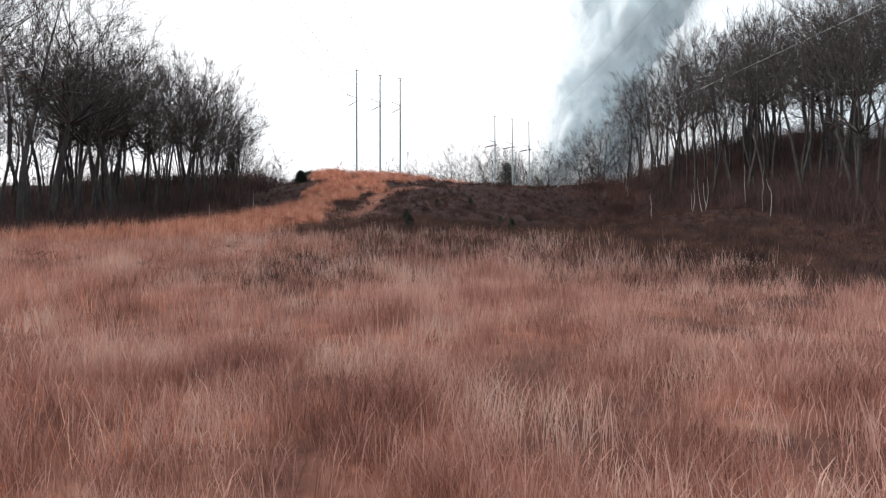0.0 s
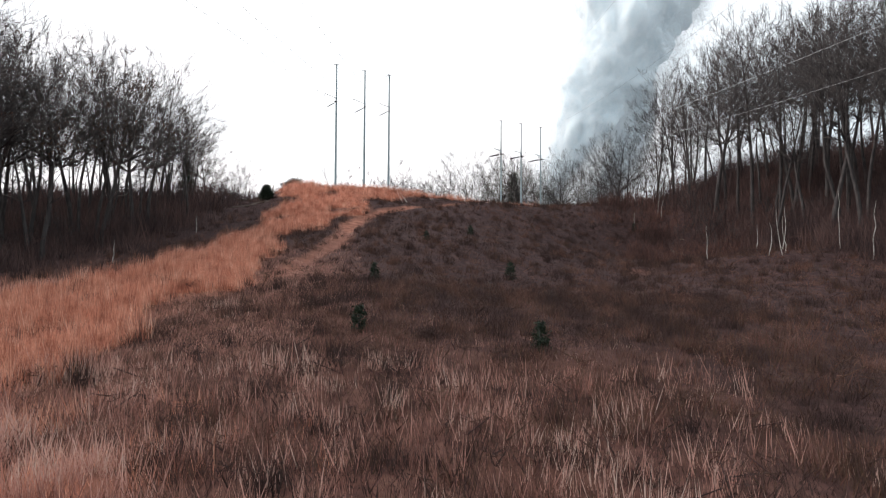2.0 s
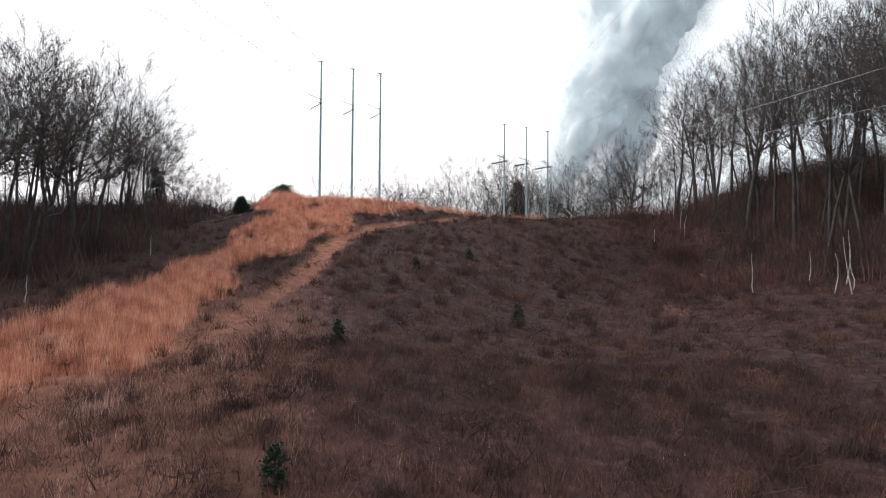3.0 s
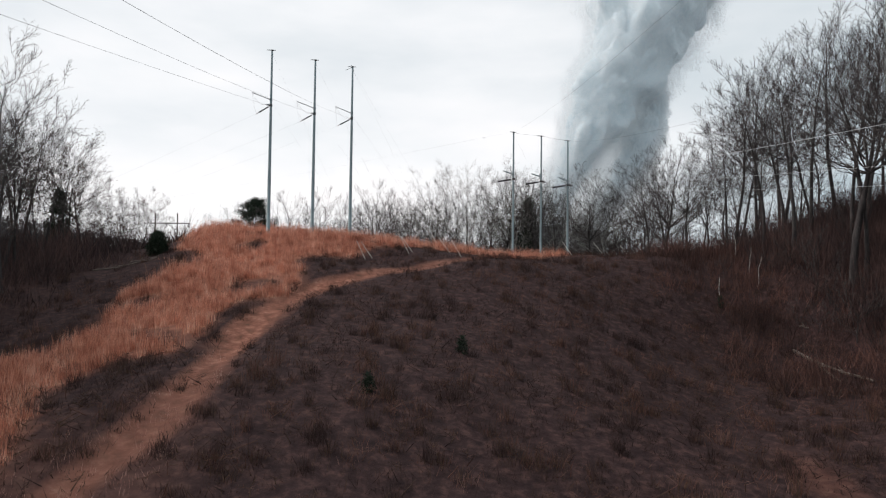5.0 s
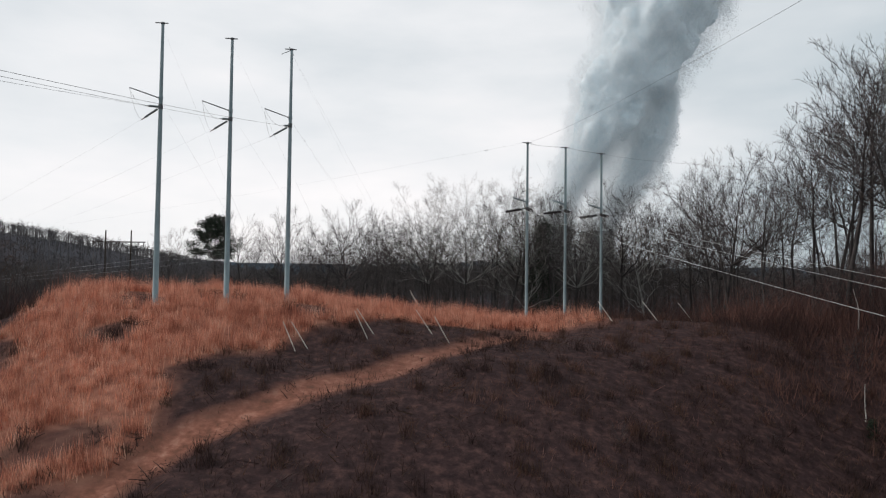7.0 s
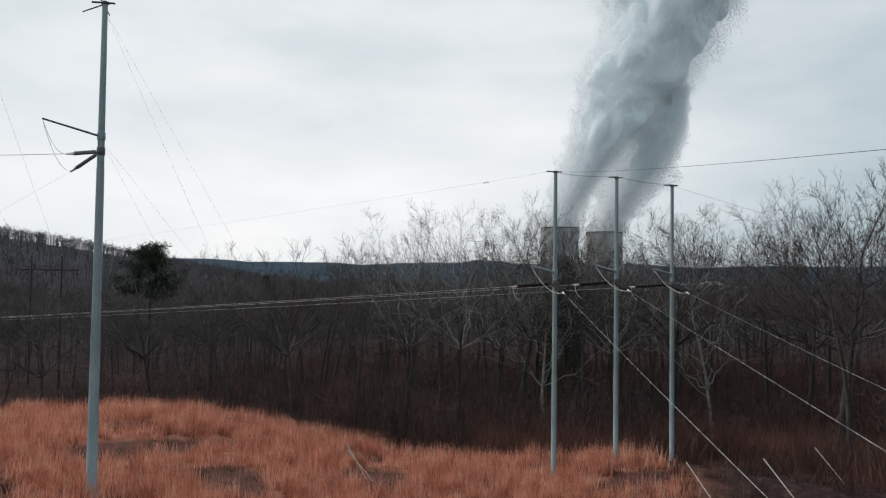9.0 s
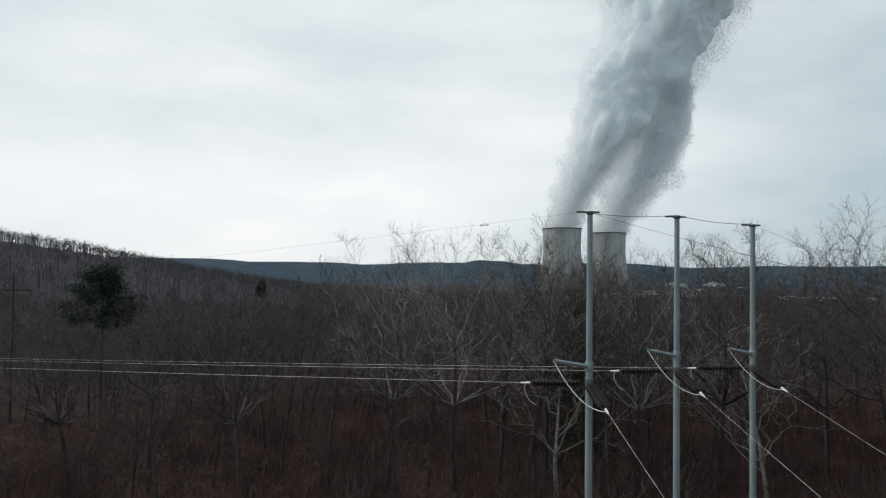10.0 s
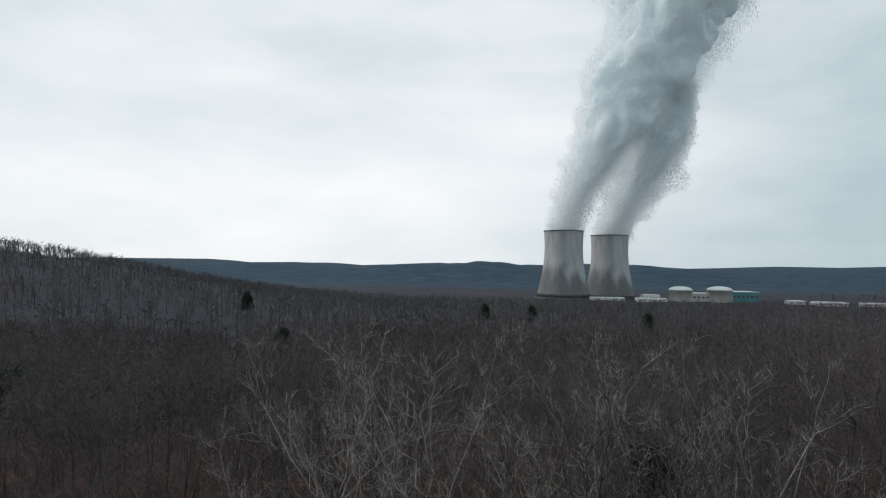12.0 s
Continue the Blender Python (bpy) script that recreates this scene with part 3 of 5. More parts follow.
for i, (x, y, top) in enumerate(POLES_B):
    _, ends, tip = steel_pole(x, y, top - H(x, y), 7.75, BACK_B, 0.19, 0.125, "grey galvanised steel pole beside the leafless wood", False, False)
    downhill(ends[0], *RUN_B[i], 160, 0.0055, WIRE, "pale conductor running down along the slope")
    conductor(ends[1], Vector((-1, 0.543, -0.088)), 160, 0.4, 0.009, WIRE, "pale conductor running off over the wooded valley")
    guy((x, y, top - 0.4), FEET_B[i][0] + 0.7, FEET_B[i][1] - 0.3, False)
    guy((x, y, top - 6.8), *FEET_B[i], True)
b_tops = [Vector(p) for p in POLES_B]
tagged(part("static_wire", hanging(b_tops[0] + Vector((-0.6, 0, 0.05)), b_tops[1] + Vector((0, 0, 0.1)), 0.15, 0.014), DARK_WIRE), "thin static wire strung between pole tops", "wire", "overhead wires")
tagged(part("static_wire", hanging(b_tops[1] + Vector((0, 0, 0.1)), b_tops[2] + Vector((0, 0, 0.1)), 0.15, 0.014), DARK_WIRE), "thin static wire strung between pole tops", "wire", "overhead wires")
downhill(b_tops[0], 0.047, -0.161, 0.00057, 168, 0.006, DARK_WIRE, "thin static wire sagging towards the foot of the hill")
downhill(b_tops[2], -0.051, -0.2258, 0.00044, 172, 0.007, DARK_WIRE, "thin static wire sagging towards the foot of the hill")
conductor(b_tops[0] + Vector((-0.5, 0, 0)), Vector((-1, 0.543, -0.07)), 150, 1.0, 0.004, DARK_WIRE, "thin static wire running off over the valley")
damper = thing("wire_damper", 8.45, 169.80, 42.15, "pale metal damper clamped on the thin static wire", "wire fitting")
part("weight", turned(lathe([(0.0, -0.24), (0.035, -0.23), (0.045, -0.12), (0.015, -0.10), (0.015, 0.10), (0.045, 0.12), (0.035, 0.23), (0.0, 0.24)], 8), (-1, 0.543, -0.07)), WIRE, damper)
part("clamp", box(0, 0, 0.04, 0.05, 0.05, 0.10, 0.01), WIRE, damper)


def wood_frame(x, y):
    z = H(x, y) - 0.3
    top = 37.2 - z
    f = thing("wooden_pole_frame", x, y, z, "dark wooden two-pole transmission frame with a crossarm", "utility pole")
    for s in (-3.6, 3.6):
        part("post", tubes([(s, 0, 0)], [(s, 0, top)], 0.24, 0.17, 10), WOOD, f)
        part("insulator", turned(lathe([(0.02, 0), (0.05, 0.2), (0.16, 0.3), (0.05, 0.4), (0.16, 0.6), (0.05, 0.7), (0.16, 0.9), (0.04, 1.2)], 8), (0, 0, -1), (s * 2, 0, top - 3.3)), PORCELAIN, f)
    part("insulator", turned(lathe([(0.02, 0), (0.05, 0.2), (0.16, 0.3), (0.05, 0.4), (0.16, 0.6), (0.05, 0.7), (0.16, 0.9), (0.04, 1.2)], 8), (0, 0, -1), (0, 0, top - 3.3)), PORCELAIN, f)
    part("crossarm", box(0, 0.25, top - 3.2, 15, 0.2, 0.3, 0.02), WOOD, f)
    part("brace", tubes([(-3.6, 0.1, top - 5.6), (3.6, 0.1, top - 5.6)], [(0, 0.2, top - 3.3), (0, 0.2, top - 3.3)], 0.07, 0.07, 6), WOOD, f)


wood_frame(-90, 261)


# ---- trees ----
def branching(seed, tall, trunk_r, spread_out, fork, limbs, twigs, clear=0.35, fine_each=2, reach=0.85, burly=1.0, lean=0.05, wild=1.0):
    """A bare broadleaf tree: trunk segments, limb lines, branch segments, twig spikes and twig ends."""
    rng = np.random.RandomState(seed)
    trunk, boughs, branches, fine = [], [], [], []
    tilt = rng.normal(0, lean, 2)
    p, d = np.zeros(3), np.array((tilt[0], tilt[1], 1.0))
    line = [p]
    for i in range(8):
        d = d + np.r_[rng.normal(0, 0.06, 2), 0.05]
        d /= np.linalg.norm(d)
        q = p + d * fork * tall / 8
        trunk.append((p, q, trunk_r * (1 - 0.9 * (i / 8) ** 1.3), trunk_r * (1 - 0.9 * ((i + 1) / 8) ** 1.3)))
        line.append(q)
        p = q
    line = np.array(line)
    heart = np.array((line[-1][0], line[-1][1], tall * (0.50 + 0.25 * clear)))
    size = np.array((0.50 * spread_out * tall, 0.50 * spread_out * tall, tall - heart[2]))

    def way_from(d, wide):
        """A direction that leaves d by about the given slope, bent a little upwards."""
        side = rng.normal(0, 1, 3)
        side -= d * side.dot(d)
        side /= np.linalg.norm(side)
        w = d + side * wide * rng.uniform(0.7, 1.3) + np.array((0, 0, 0.16))
        return w / np.linalg.norm(w)

    def wander(p, d, length, steps, wild, lift):
        pts = [p]
        for _ in range(steps):
            d = d + rng.normal(0, wild, 3) + np.array((0, 0, lift))
            d /= np.linalg.norm(d)
            pts.append(pts[-1] + d * length / steps)
        return pts

    total = limbs + 4
    for i in range(total):
        up = -0.34 + 1.32 * (i + 0.5) / total
        a = 2.4 * i + rng.uniform(-0.5, 0.5)
        flat = math.sqrt(max(0.03, 1 - up * up))
        goal = heart + np.array((math.cos(a) * flat, math.sin(a) * flat, up)) * size * rng.uniform(0.74, 1.08)
        far = math.hypot(goal[0] - heart[0], goal[1] - heart[1])
        h = min(max(goal[2] - far * rng.uniform(0.7, 1.4) - 0.05 * tall, clear * 0.72 * tall), fork * tall * rng.uniform(0.86, 1.0))
        p = np.array([np.interp(h, line[:, 2], line[:, c]) for c in range(3)])
        knee = p + (goal - p) * np.array((0.58, 0.58, 0.44)) + rng.normal(0, 0.02 * tall, 3)
        r = max(trunk_r * (1 - 0.62 * h / (fork * tall)) * rng.uniform(0.24, 0.44) * burly, 0.03)
        run = np.linalg.norm(goal - p)
        bough = [(p, r)]
        for s in np.linspace(1 / 8, 1, 8):
            q = (1 - s) ** 2 * p + 2 * s * (1 - s) * knee + s * s * goal + rng.normal(0, 0.006 * tall * wild, 3)
            bough.append((q, r * (1 - 0.85 * s)))
        boughs.append(bough)
        for k in range(2, 9):
            q, rr = bough[k]
            d = q - bough[k - 1][0]
            d /= np.linalg.norm(d)
            rest = run * (1 - k / 8)
            for _ in range(twigs if k < 8 else twigs + 2):
                if rng.rand() < 0.22:
                    continue
                length = (0.60 * rest + 0.085 * tall) * rng.uniform(0.6, 1.15) * reach
                pts = wander(q, way_from(d, (0.62 if k < 8 else 0.55) * wild), length, 3, 0.12 * wild, 0.06)
                r2 = max(rr * 0.5, 0.016)
                for m in range(3):
                    branches.append((pts[m], pts[m + 1], r2 * (1 - 0.25 * m), r2 * (1 - 0.25 * (m + 1))))
                for m in (1, 2, 3):
                    dm = (pts[m] - pts[m - 1]) / np.linalg.norm(pts[m] - pts[m - 1])
                    for _ in range(fine_each):
                        w3 = way_from(dm, 0.65 * wild)
                        n3 = max(length * rng.uniform(0.25, 0.55), 0.03 * tall)
                        q3 = pts[m] + w3 * n3
                        fine.append((pts[m], q3, 0.011))
                        for f in ((0.45, 0.75) if fine_each > 1 else (0.6,)):
                            p4 = pts[m] + w3 * n3 * f
                            fine.append((p4, p4 + way_from(w3, 0.8) * n3 * rng.uniform(0.35, 0.6), 0.008))
    ends = np.array([f[1] for f in fine])
    k = 0.97 * tall / np.percentile(ends[:, 2], 98)
    trunk = [(a * k, b * k, r * k, q * k) for a, b, r, q in trunk]
    boughs = [[(a * k, r * k) for a, r in b] for b in boughs]
    branches = [(a * k, b * k, r * k, q * k) for a, b, r, q in branches]
    return trunk, boughs, branches, [(a * k, b * k, r * k) for a, b, r in fine], ends * k


def seg_arrays(segs):
    return np.array([s[0] for s in segs]), np.array([s[1] for s in segs]), np.array([s[2] for s in segs]), np.array([s[3] for s in segs])


def spikes(p, q, r):
    """Three-sided tapering twigs that end in a point."""
    d = q - p
    d = d / np.linalg.norm(d, axis=1, keepdims=True)
    u = np.cross(d, np.where(np.abs(d[:, 2:3]) < 0.9, [[0, 0, 1.0]], [[1.0, 0, 0]]))
    u /= np.linalg.norm(u, axis=1, keepdims=True)
    w = np.cross(d, u)
    ring = [p + (u * math.cos(a) + w * math.sin(a)) * r[:, None] for a in (0, 2.094, 4.189)]
    v = np.stack([*ring, q], 1).reshape(-1, 3)
    k = np.arange(len(p))[:, None] * 4
    return v, np.concatenate([k + np.array([[0, 1, 3]]), k + np.array([[1, 2, 3]]), k + np.array([[2, 0, 3]])])


def crown_mesh(segs, fine, floor_r):
    p0, p1, r0, r1 = seg_arrays(segs)
    r0, r1 = np.maximum(r0, floor_r), np.maximum(r1, floor_r * 0.7)
    thick = r0 > 0.06
    a = tubes(p0[thick], p1[thick], r0[thick], r1[thick], 5)
    b = tubes(p0[~thick], p1[~thick], r0[~thick], r1[~thick], 3)
    v, f = join(a, b)
    sv, sf = spikes(np.array([s[0] for s in fine]), np.array([s[1] for s in fine]), np.maximum([s[2] for s in fine], floor_r))
    return np.concatenate([v, sv]), [f, sf + len(v)]


def leaf_bits(centres, rng, count, size, spread_by):
    """Small triangles scattered round points: withered leaves or needle tufts."""
    c = np.repeat(centres, count, 0) + rng.normal(0, spread_by, (len(centres) * count, 3))
    u, v = rng.normal(0, 1, c.shape), rng.normal(0, 1, c.shape)
    u /= np.linalg.norm(u, axis=1, keepdims=True)
    v /= np.linalg.norm(v, axis=1, keepdims=True)
    s = size * rng.uniform(0.6, 1.4, (len(c), 1))
    verts = np.stack([c, c + u * s, c + v * s], 1).reshape(-1, 3)
    return verts, np.arange(len(verts)).reshape(-1, 3)


def bare_tree(seed, tall, label, name="bare_tree", girth=0.0105, bark=None, twig=None, leafy=0, stout=0.019, limb=None, **shape):
    t, boughs, c, fine, ends = branching(seed, tall, tall * girth, **shape)
    tree = thing(name, 0, 0, 0, label, name.split("_")[-1], "leafless shrubs" if name == "shrub" else "leafless trees")
    p0, p1, r0, r1 = seg_arrays(t)
    p0[0, 2] -= 0.6
    r0 = r0.copy()
    r0[0] *= 1.35
    part("trunk", tubes(p0, p1, r0, r1, 8), bark or BARK, tree)
    if limb:
        for b in boughs:
            part("limb", strand([p for p, _ in b], [r for _, r in b]), limb, tree, "pale lichened limb")
    else:
        c = [(a[0], b[0], a[1], b[1]) for line in boughs for a, b in zip(line, line[1:])] + c
    part("crown", crown_mesh(c, fine, stout), twig or TWIG, tree)
    if leafy:
        rng = np.random.RandomState(seed + 50)
        pick = ends[rng.rand(len(ends)) < leafy]
        part("leaves", leaf_bits(pick, rng, 4, 0.17, 0.30), DRY_LEAF, tree, "clinging withered brown leaves")
    return tree


def stand(ob, x, y, size, rng, sink=0.0):
    return copy_thing(ob, pose(x, y, H(x, y) - 0.1 - sink, 0, 0, rng.uniform(0, 360)) @ Matrix.Diagonal((size, size, size * rng.uniform(0.94, 1.06), 1)))


forest = [
    (11, 24, dict(spread_out=0.44, fork=0.82, limbs=13, twigs=1, clear=0.64)),
    (12, 24, dict(spread_out=0.38, fork=0.86, limbs=13, twigs=1, clear=0.66)),
    (13, 24, dict(spread_out=0.52, fork=0.78, limbs=13, twigs=1, clear=0.60)),
    (14, 24, dict(spread_out=0.32, fork=0.88, limbs=13, twigs=1, clear=0.60)),
    (15, 24, dict(spread_out=0.62, fork=0.72, limbs=14, twigs=1, clear=0.56, burly=1.3)),
]
WOOD_LABEL = "leafless grey-brown hardwood tree at the edge of the clearing"
KINDS = [bare_tree(s, h, WOOD_LABEL, stout=0.016, girth=0.0135 if s == 15 else 0.0095, **kw) for s, h, kw in forest]
LEAFY = bare_tree(21, 22, "hardwood tree with withered brown leaves still clinging", leafy=0.16, spread_out=0.6, fork=0.6, limbs=9, twigs=1)
PALE = [bare_tree(s, 24, "pale-barked leafless tree in the wooded valley", bark=PALE_BARK, twig=PALE_BARK, spread_out=o, fork=f, limbs=10, twigs=1, clear=0.3, fine_each=1, stout=0.024, burly=1.2, wild=1.5) for s, o, f in ((31, 0.66, 0.66), (32, 0.55, 0.70))]
THIN = [bare_tree(s, 19, "slender leafless young tree in the wood", spread_out=0.4, fork=0.75, limbs=7, twigs=1, clear=0.4, fine_each=1) for s in (41, 42)]
FINE = [bare_tree(s, 24, "tall leafless tree with a dense crown of fine twigs", spread_out=o, fork=f, limbs=12, twigs=2, fine_each=3, clear=0.46, reach=0.76, stout=0.011, burly=1.4, wild=1.4, bark=BARK, limb=l, twig=w) for s, o, f, l, w in ((71, 0.72, 0.66, PALE_BARK, LICHEN_TWIG), (72, 0.58, 0.72, BARK, FAR_TWIG), (73, 0.80, 0.60, BARK, FAR_TWIG))]
FAR_KINDS = [bare_tree(s, 24, "leafless hardwood tree in the wooded valley", twig=FAR_TWIG, stout=0.024, spread_out=o, fork=0.70, limbs=11, twigs=1, fine_each=1, wild=1.6) for s, o in ((51, 0.55), (52, 0.66), (53, 0.46))]
BACK_KINDS = [bare_tree(s, 24, "dark leafless tree deep in the wood", stout=0.026, spread_out=o, fork=0.78, limbs=12, twigs=1, fine_each=1, clear=0.62) for s, o in ((54, 0.5), (55, 0.42))]
SHRUBS = [bare_tree(s, 7, "brushy leafless shrub in the thicket below the trees", "shrub", stout=0.02, spread_out=o, fork=0.36, limbs=6, twigs=1, fine_each=1, clear=0.12, lean=0.12) for s, o in ((61, 0.9), (62, 1.1), (63, 0.75))]
tree_rng = np.random.RandomState(77)
def row_of(x0, x1, y0, y1, count, kinds, lo, hi, gap):
    """Trees scattered over a strip of ground, no two closer than gap."""
    done = []
    for _ in range(count * 30):
        x, y = tree_rng.uniform(x0, x1), tree_rng.uniform(y0, y1)
        if not (-72 < x < -34 and 196 < y < 240) and len(done) < count and all(math.hypot(x - a, y - b) > gap for a, b in done):
            done.append((x, y))
            stand(kinds[tree_rng.randint(len(kinds))], x, y, tree_rng.uniform(lo, hi), tree_rng)


# wood on the left bank
for x, y, kind, size in ((-42, 57, KINDS[4], 1.5), (-45, 61, KINDS[0], 1.55), (-43, 66, KINDS[2], 1.4), (-45, 74, KINDS[4], 1.3), (-42.5, 104.5, LEAFY, 1.2), (-43.5, 95, LEAFY, 1.2), (-45, 86, KINDS[4], 1.25),
                         (-41.5, 127.7, KINDS[2], 0.92), (-44, 115, KINDS[4], 1.0), (-45, 134, KINDS[0], 0.66), (-48, 142, KINDS[2], 0.55)):
    stand(kind, x, y, size, tree_rng)
stand(KINDS[1], -49, 136, 0.80, tree_rng)
stand(KINDS[3], -53, 144, 0.75, tree_rng)
row_of(-78, -47, 118, 166, 22, KINDS + THIN, 0.55, 0.8, 3.6)
row_of(-60, -46, 52, 120, 34, KINDS + THIN + [LEAFY], 1.0, 1.2, 2.8)
row_of(-84, -60, 52, 120, 16, BACK_KINDS, 1.0, 1.2, 3.2)
row_of(-62, -41, 142, 166, 13, [LEAFY], 0.34, 0.52, 2.6)
row_of(-56, -43, 76, 126, 11, [KINDS[2], KINDS[4]], 1.05, 1.25, 3.6)
row_of(-66, -45, 84, 140, 9, [KINDS[0], KINDS[2], KINDS[3]], 0.95, 1.2, 3.4)
row_of(-52, -43, 120, 142, 7, [KINDS[2], LEAFY], 0.62, 0.85, 2.6)
for x, y, kind, top in ((-52.6, 152, KINDS[2], 39.0), (-47.6, 150, KINDS[4], 33.8), (-56.4, 150, KINDS[0], 41.8), (-51.2, 157, LEAFY, 31.0), (-50.4, 162, LEAFY, 32.1), (-47.0, 160, LEAFY, 29.4), (-54.5, 156, KINDS[1], 36.0)):
    stand(kind, x, y, (top - H(x, y) + 0.1) / (22 if kind is LEAFY else 24), tree_rng)
# wood on the right slope
for x, y, kind, size in ((47.5, 163.6, KINDS[2], 1.3), (50, 152, KINDS[3], 1.3), (45, 176, KINDS[2], 1.12), (52, 140, KINDS[3], 1.25), (44, 187, KINDS[4], 1.24), (53, 168, KINDS[1], 1.3), (56, 158, KINDS[3], 1.3), (55, 147, KINDS[3], 1.3), (49, 158, KINDS[3], 1.2), (59, 150, KINDS[2], 1.3), (58, 171, KINDS[3], 1.25), (62, 162, KINDS[1], 1.35), (54, 182, KINDS[0], 1.2)):
    stand(kind, x, y, size, tree_rng)
row_of(50, 68, 78, 142, 46, KINDS + THIN, 1.1, 1.5, 2.6)
row_of(38, 62, 170, 206, 5, KINDS + THIN, 0.9, 1.15, 5.0)
row_of(-62, 0, 190, 212, 12, KINDS + THIN, 0.8, 0.95, 5.0)
row_of(64, 92, 84, 150, 28, BACK_KINDS, 1.2, 1.45, 3.6)
row_of(54, 92, 150, 215, 20, BACK_KINDS, 1.05, 1.3, 4.6)
row_of(58, 90, 50, 84, 7, KINDS, 1.0, 1.2, 5.5)
# tall slender trees behind the second row of poles, by the height of their tops
for x, y, kind, top in ((-1.2, 208, FINE[0], 42.9), (6.1, 207, FINE[0], 44.4), (11.3, 207, FINE[1], 43.9), (16.5, 210, FINE[0], 42.9), (14, 205, KINDS[4], 42.6), (22, 206, KINDS[0], 42.4), (16.8, 203, PALE[0], 38.5), (19, 216, FINE[1], 43.0), (23.5, 221, FINE[2], 43.2), (27.5, 226, FINE[1], 43.3), (26.5, 208, FINE[0], 42.7), (41, 225, FINE[1], 46.4), (44, 217, FINE[2], 45.8),
                        (48, 210, FINE[1], 44.6), (49, 203, FINE[2], 46.0), (33, 203, KINDS[4], 44.0), (36.5, 200, PALE[1], 36.0), (3.5, 203, THIN[0], 35.5), (21, 199, KINDS[3], 39.0), (-7, 204, KINDS[3], 37.5), (29, 214, THIN[1], 38.0)):
    stand(kind, x, y, (top - H(x, y) + 0.1) / (19 if kind in THIN else 24), tree_rng)
for x, y, top in ((-66.2, 244, 34.4), (-49.6, 245, 35.6), (-61.5, 249, 32.7), (-41.8, 246, 36.8), (-34.2, 240, 35.6), (-23.8, 238, 36.1), (-46, 250, 35.0)):
    stand(FAR_KINDS[int(top * 10) % 3], x, y, (top - H(x, y) + 0.1) / 24, tree_rng)
row_of(-18, 68, 228, 266, 50, FAR_KINDS, 1.04, 1.14, 4.4)
row_of(-85, -14, 212, 270, 24, FAR_KINDS, 0.8, 0.95, 7.0)
row_of(-110, -72, 180, 240, 4, THIN, 0.7, 0.9, 7.0)
row_of(62, 112, 200, 262, 12, FAR_KINDS, 0.9, 1.1, 6.0)
# thickets below the trees
row_of(43, 68, 112, 200, 40, SHRUBS, 0.6, 1.25, 2.6)
row_of(-64, 44, 187, 220, 44, SHRUBS, 0.6, 1.25, 3.0)
row_of(-56, -40, 60, 165, 26, SHRUBS, 0.4, 0.8, 2.6)
row_of(-6, 40, 58, 150, 22, SHRUBS, 0.12, 0.26, 5.0)
row_of(35, 58, 122, 196, 30, SHRUBS, 0.3, 0.62, 2.4)
for first in (*KINDS, LEAFY, *PALE, *THIN, *FINE, *FAR_KINDS, *BACK_KINDS, *SHRUBS):
    for child in first.children_recursive:
        bpy.data.objects.remove(child)
    bpy.data.objects.remove(first)


# ---- evergreens ----
def pine_tree(x, y, top, crown_low, wide, seed, label):
    z = H(x, y) - 0.2
    tall = top - z
    rng = np.random.RandomState(seed)
    tree = thing("pine_tree", x, y, z, label, "tree")
    part("trunk", tubes([(0, 0, 0), (0.1, 0, tall * 0.5)], [(0.1, 0, tall * 0.5), (0, 0, tall * 0.96)], (0.34, 0.24), (0.24, 0.05), 8), BARK, tree)
    segs, tufts = [], []
    for i in range(52):
        f = (i + rng.uniform(0, 0.8)) / 52
        h = crown_low + (1 - crown_low) * f
        reach = wide * (0.35 + 0.75 * math.sin(math.pi * min(1.0, 0.22 + 0.80 * f))) * rng.uniform(0.45, 1.05)
        a = 2.4 * i + rng.uniform(-0.6, 0.6)
        p = np.array((0.05, 0, h * tall * 0.95))
        q = p + np.array((math.cos(a) * reach, math.sin(a) * reach, rng.uniform(0.1, 1.5)))
        segs.append((p, q, 0.07, 0.02))
        for g in (0.62, 0.86, 1.04):
            tufts.append(p + (q - p) * g + rng.normal(0, 0.3, 3) * (1, 1, 0.4))
    for f in (0.30, 0.41, 0.50, 0.56):
        a = rng.uniform(0, 2 * math.pi)
        p = np.array((0.05, 0, f * tall))
        segs.append((p, p + np.array((math.cos(a), math.sin(a), 0.25)) * rng.uniform(1.2, 2.2), 0.05, 0.015))
    for a, b, ra, rb in segs:
        part("limb", tubes([a], [b], ra, rb, 5), BARK, tree)
    part("needles", leaf_bits(np.array(tufts), rng, 130, 0.26, (0.55, 0.55, 0.42)), NEEDLE, tree, "dark green tiered needle clumps")


def evergreen(name, x, y, tall, wide, seed, label, lift=0.0, bits=22, size=0.3, cone=False):
    """A dense evergreen bush or cedar with an uneven outline."""
    z = H(x, y) - 0.1
    rng = np.random.RandomState(seed)
    ob = thing(name, x, y, z, label, "bush" if tall < 6 else "tree", "")
    part("trunk", tubes([(0, 0, 0)], [(0, 0, tall * 0.9)], 0.04 + tall * 0.012, 0.02, 6), BARK, ob)
    n = int(40 + tall * 9)
    h = rng.uniform(lift, 1, n) ** 0.85
    a = rng.uniform(0, 2 * math.pi, n)
    rr = wide / 2 * (np.clip(1.04 - h, 0.02, 1) ** 0.8 if cone else np.sqrt(np.clip(1 - h ** 1.7, 0.02, 1))) * rng.uniform(0.45, 1.1, n)
    c = np.stack([np.cos(a) * rr, np.sin(a) * rr, h * tall], 1)
    part("crown", leaf_bits(c, rng, bits, size, wide * 0.085), NEEDLE, ob)


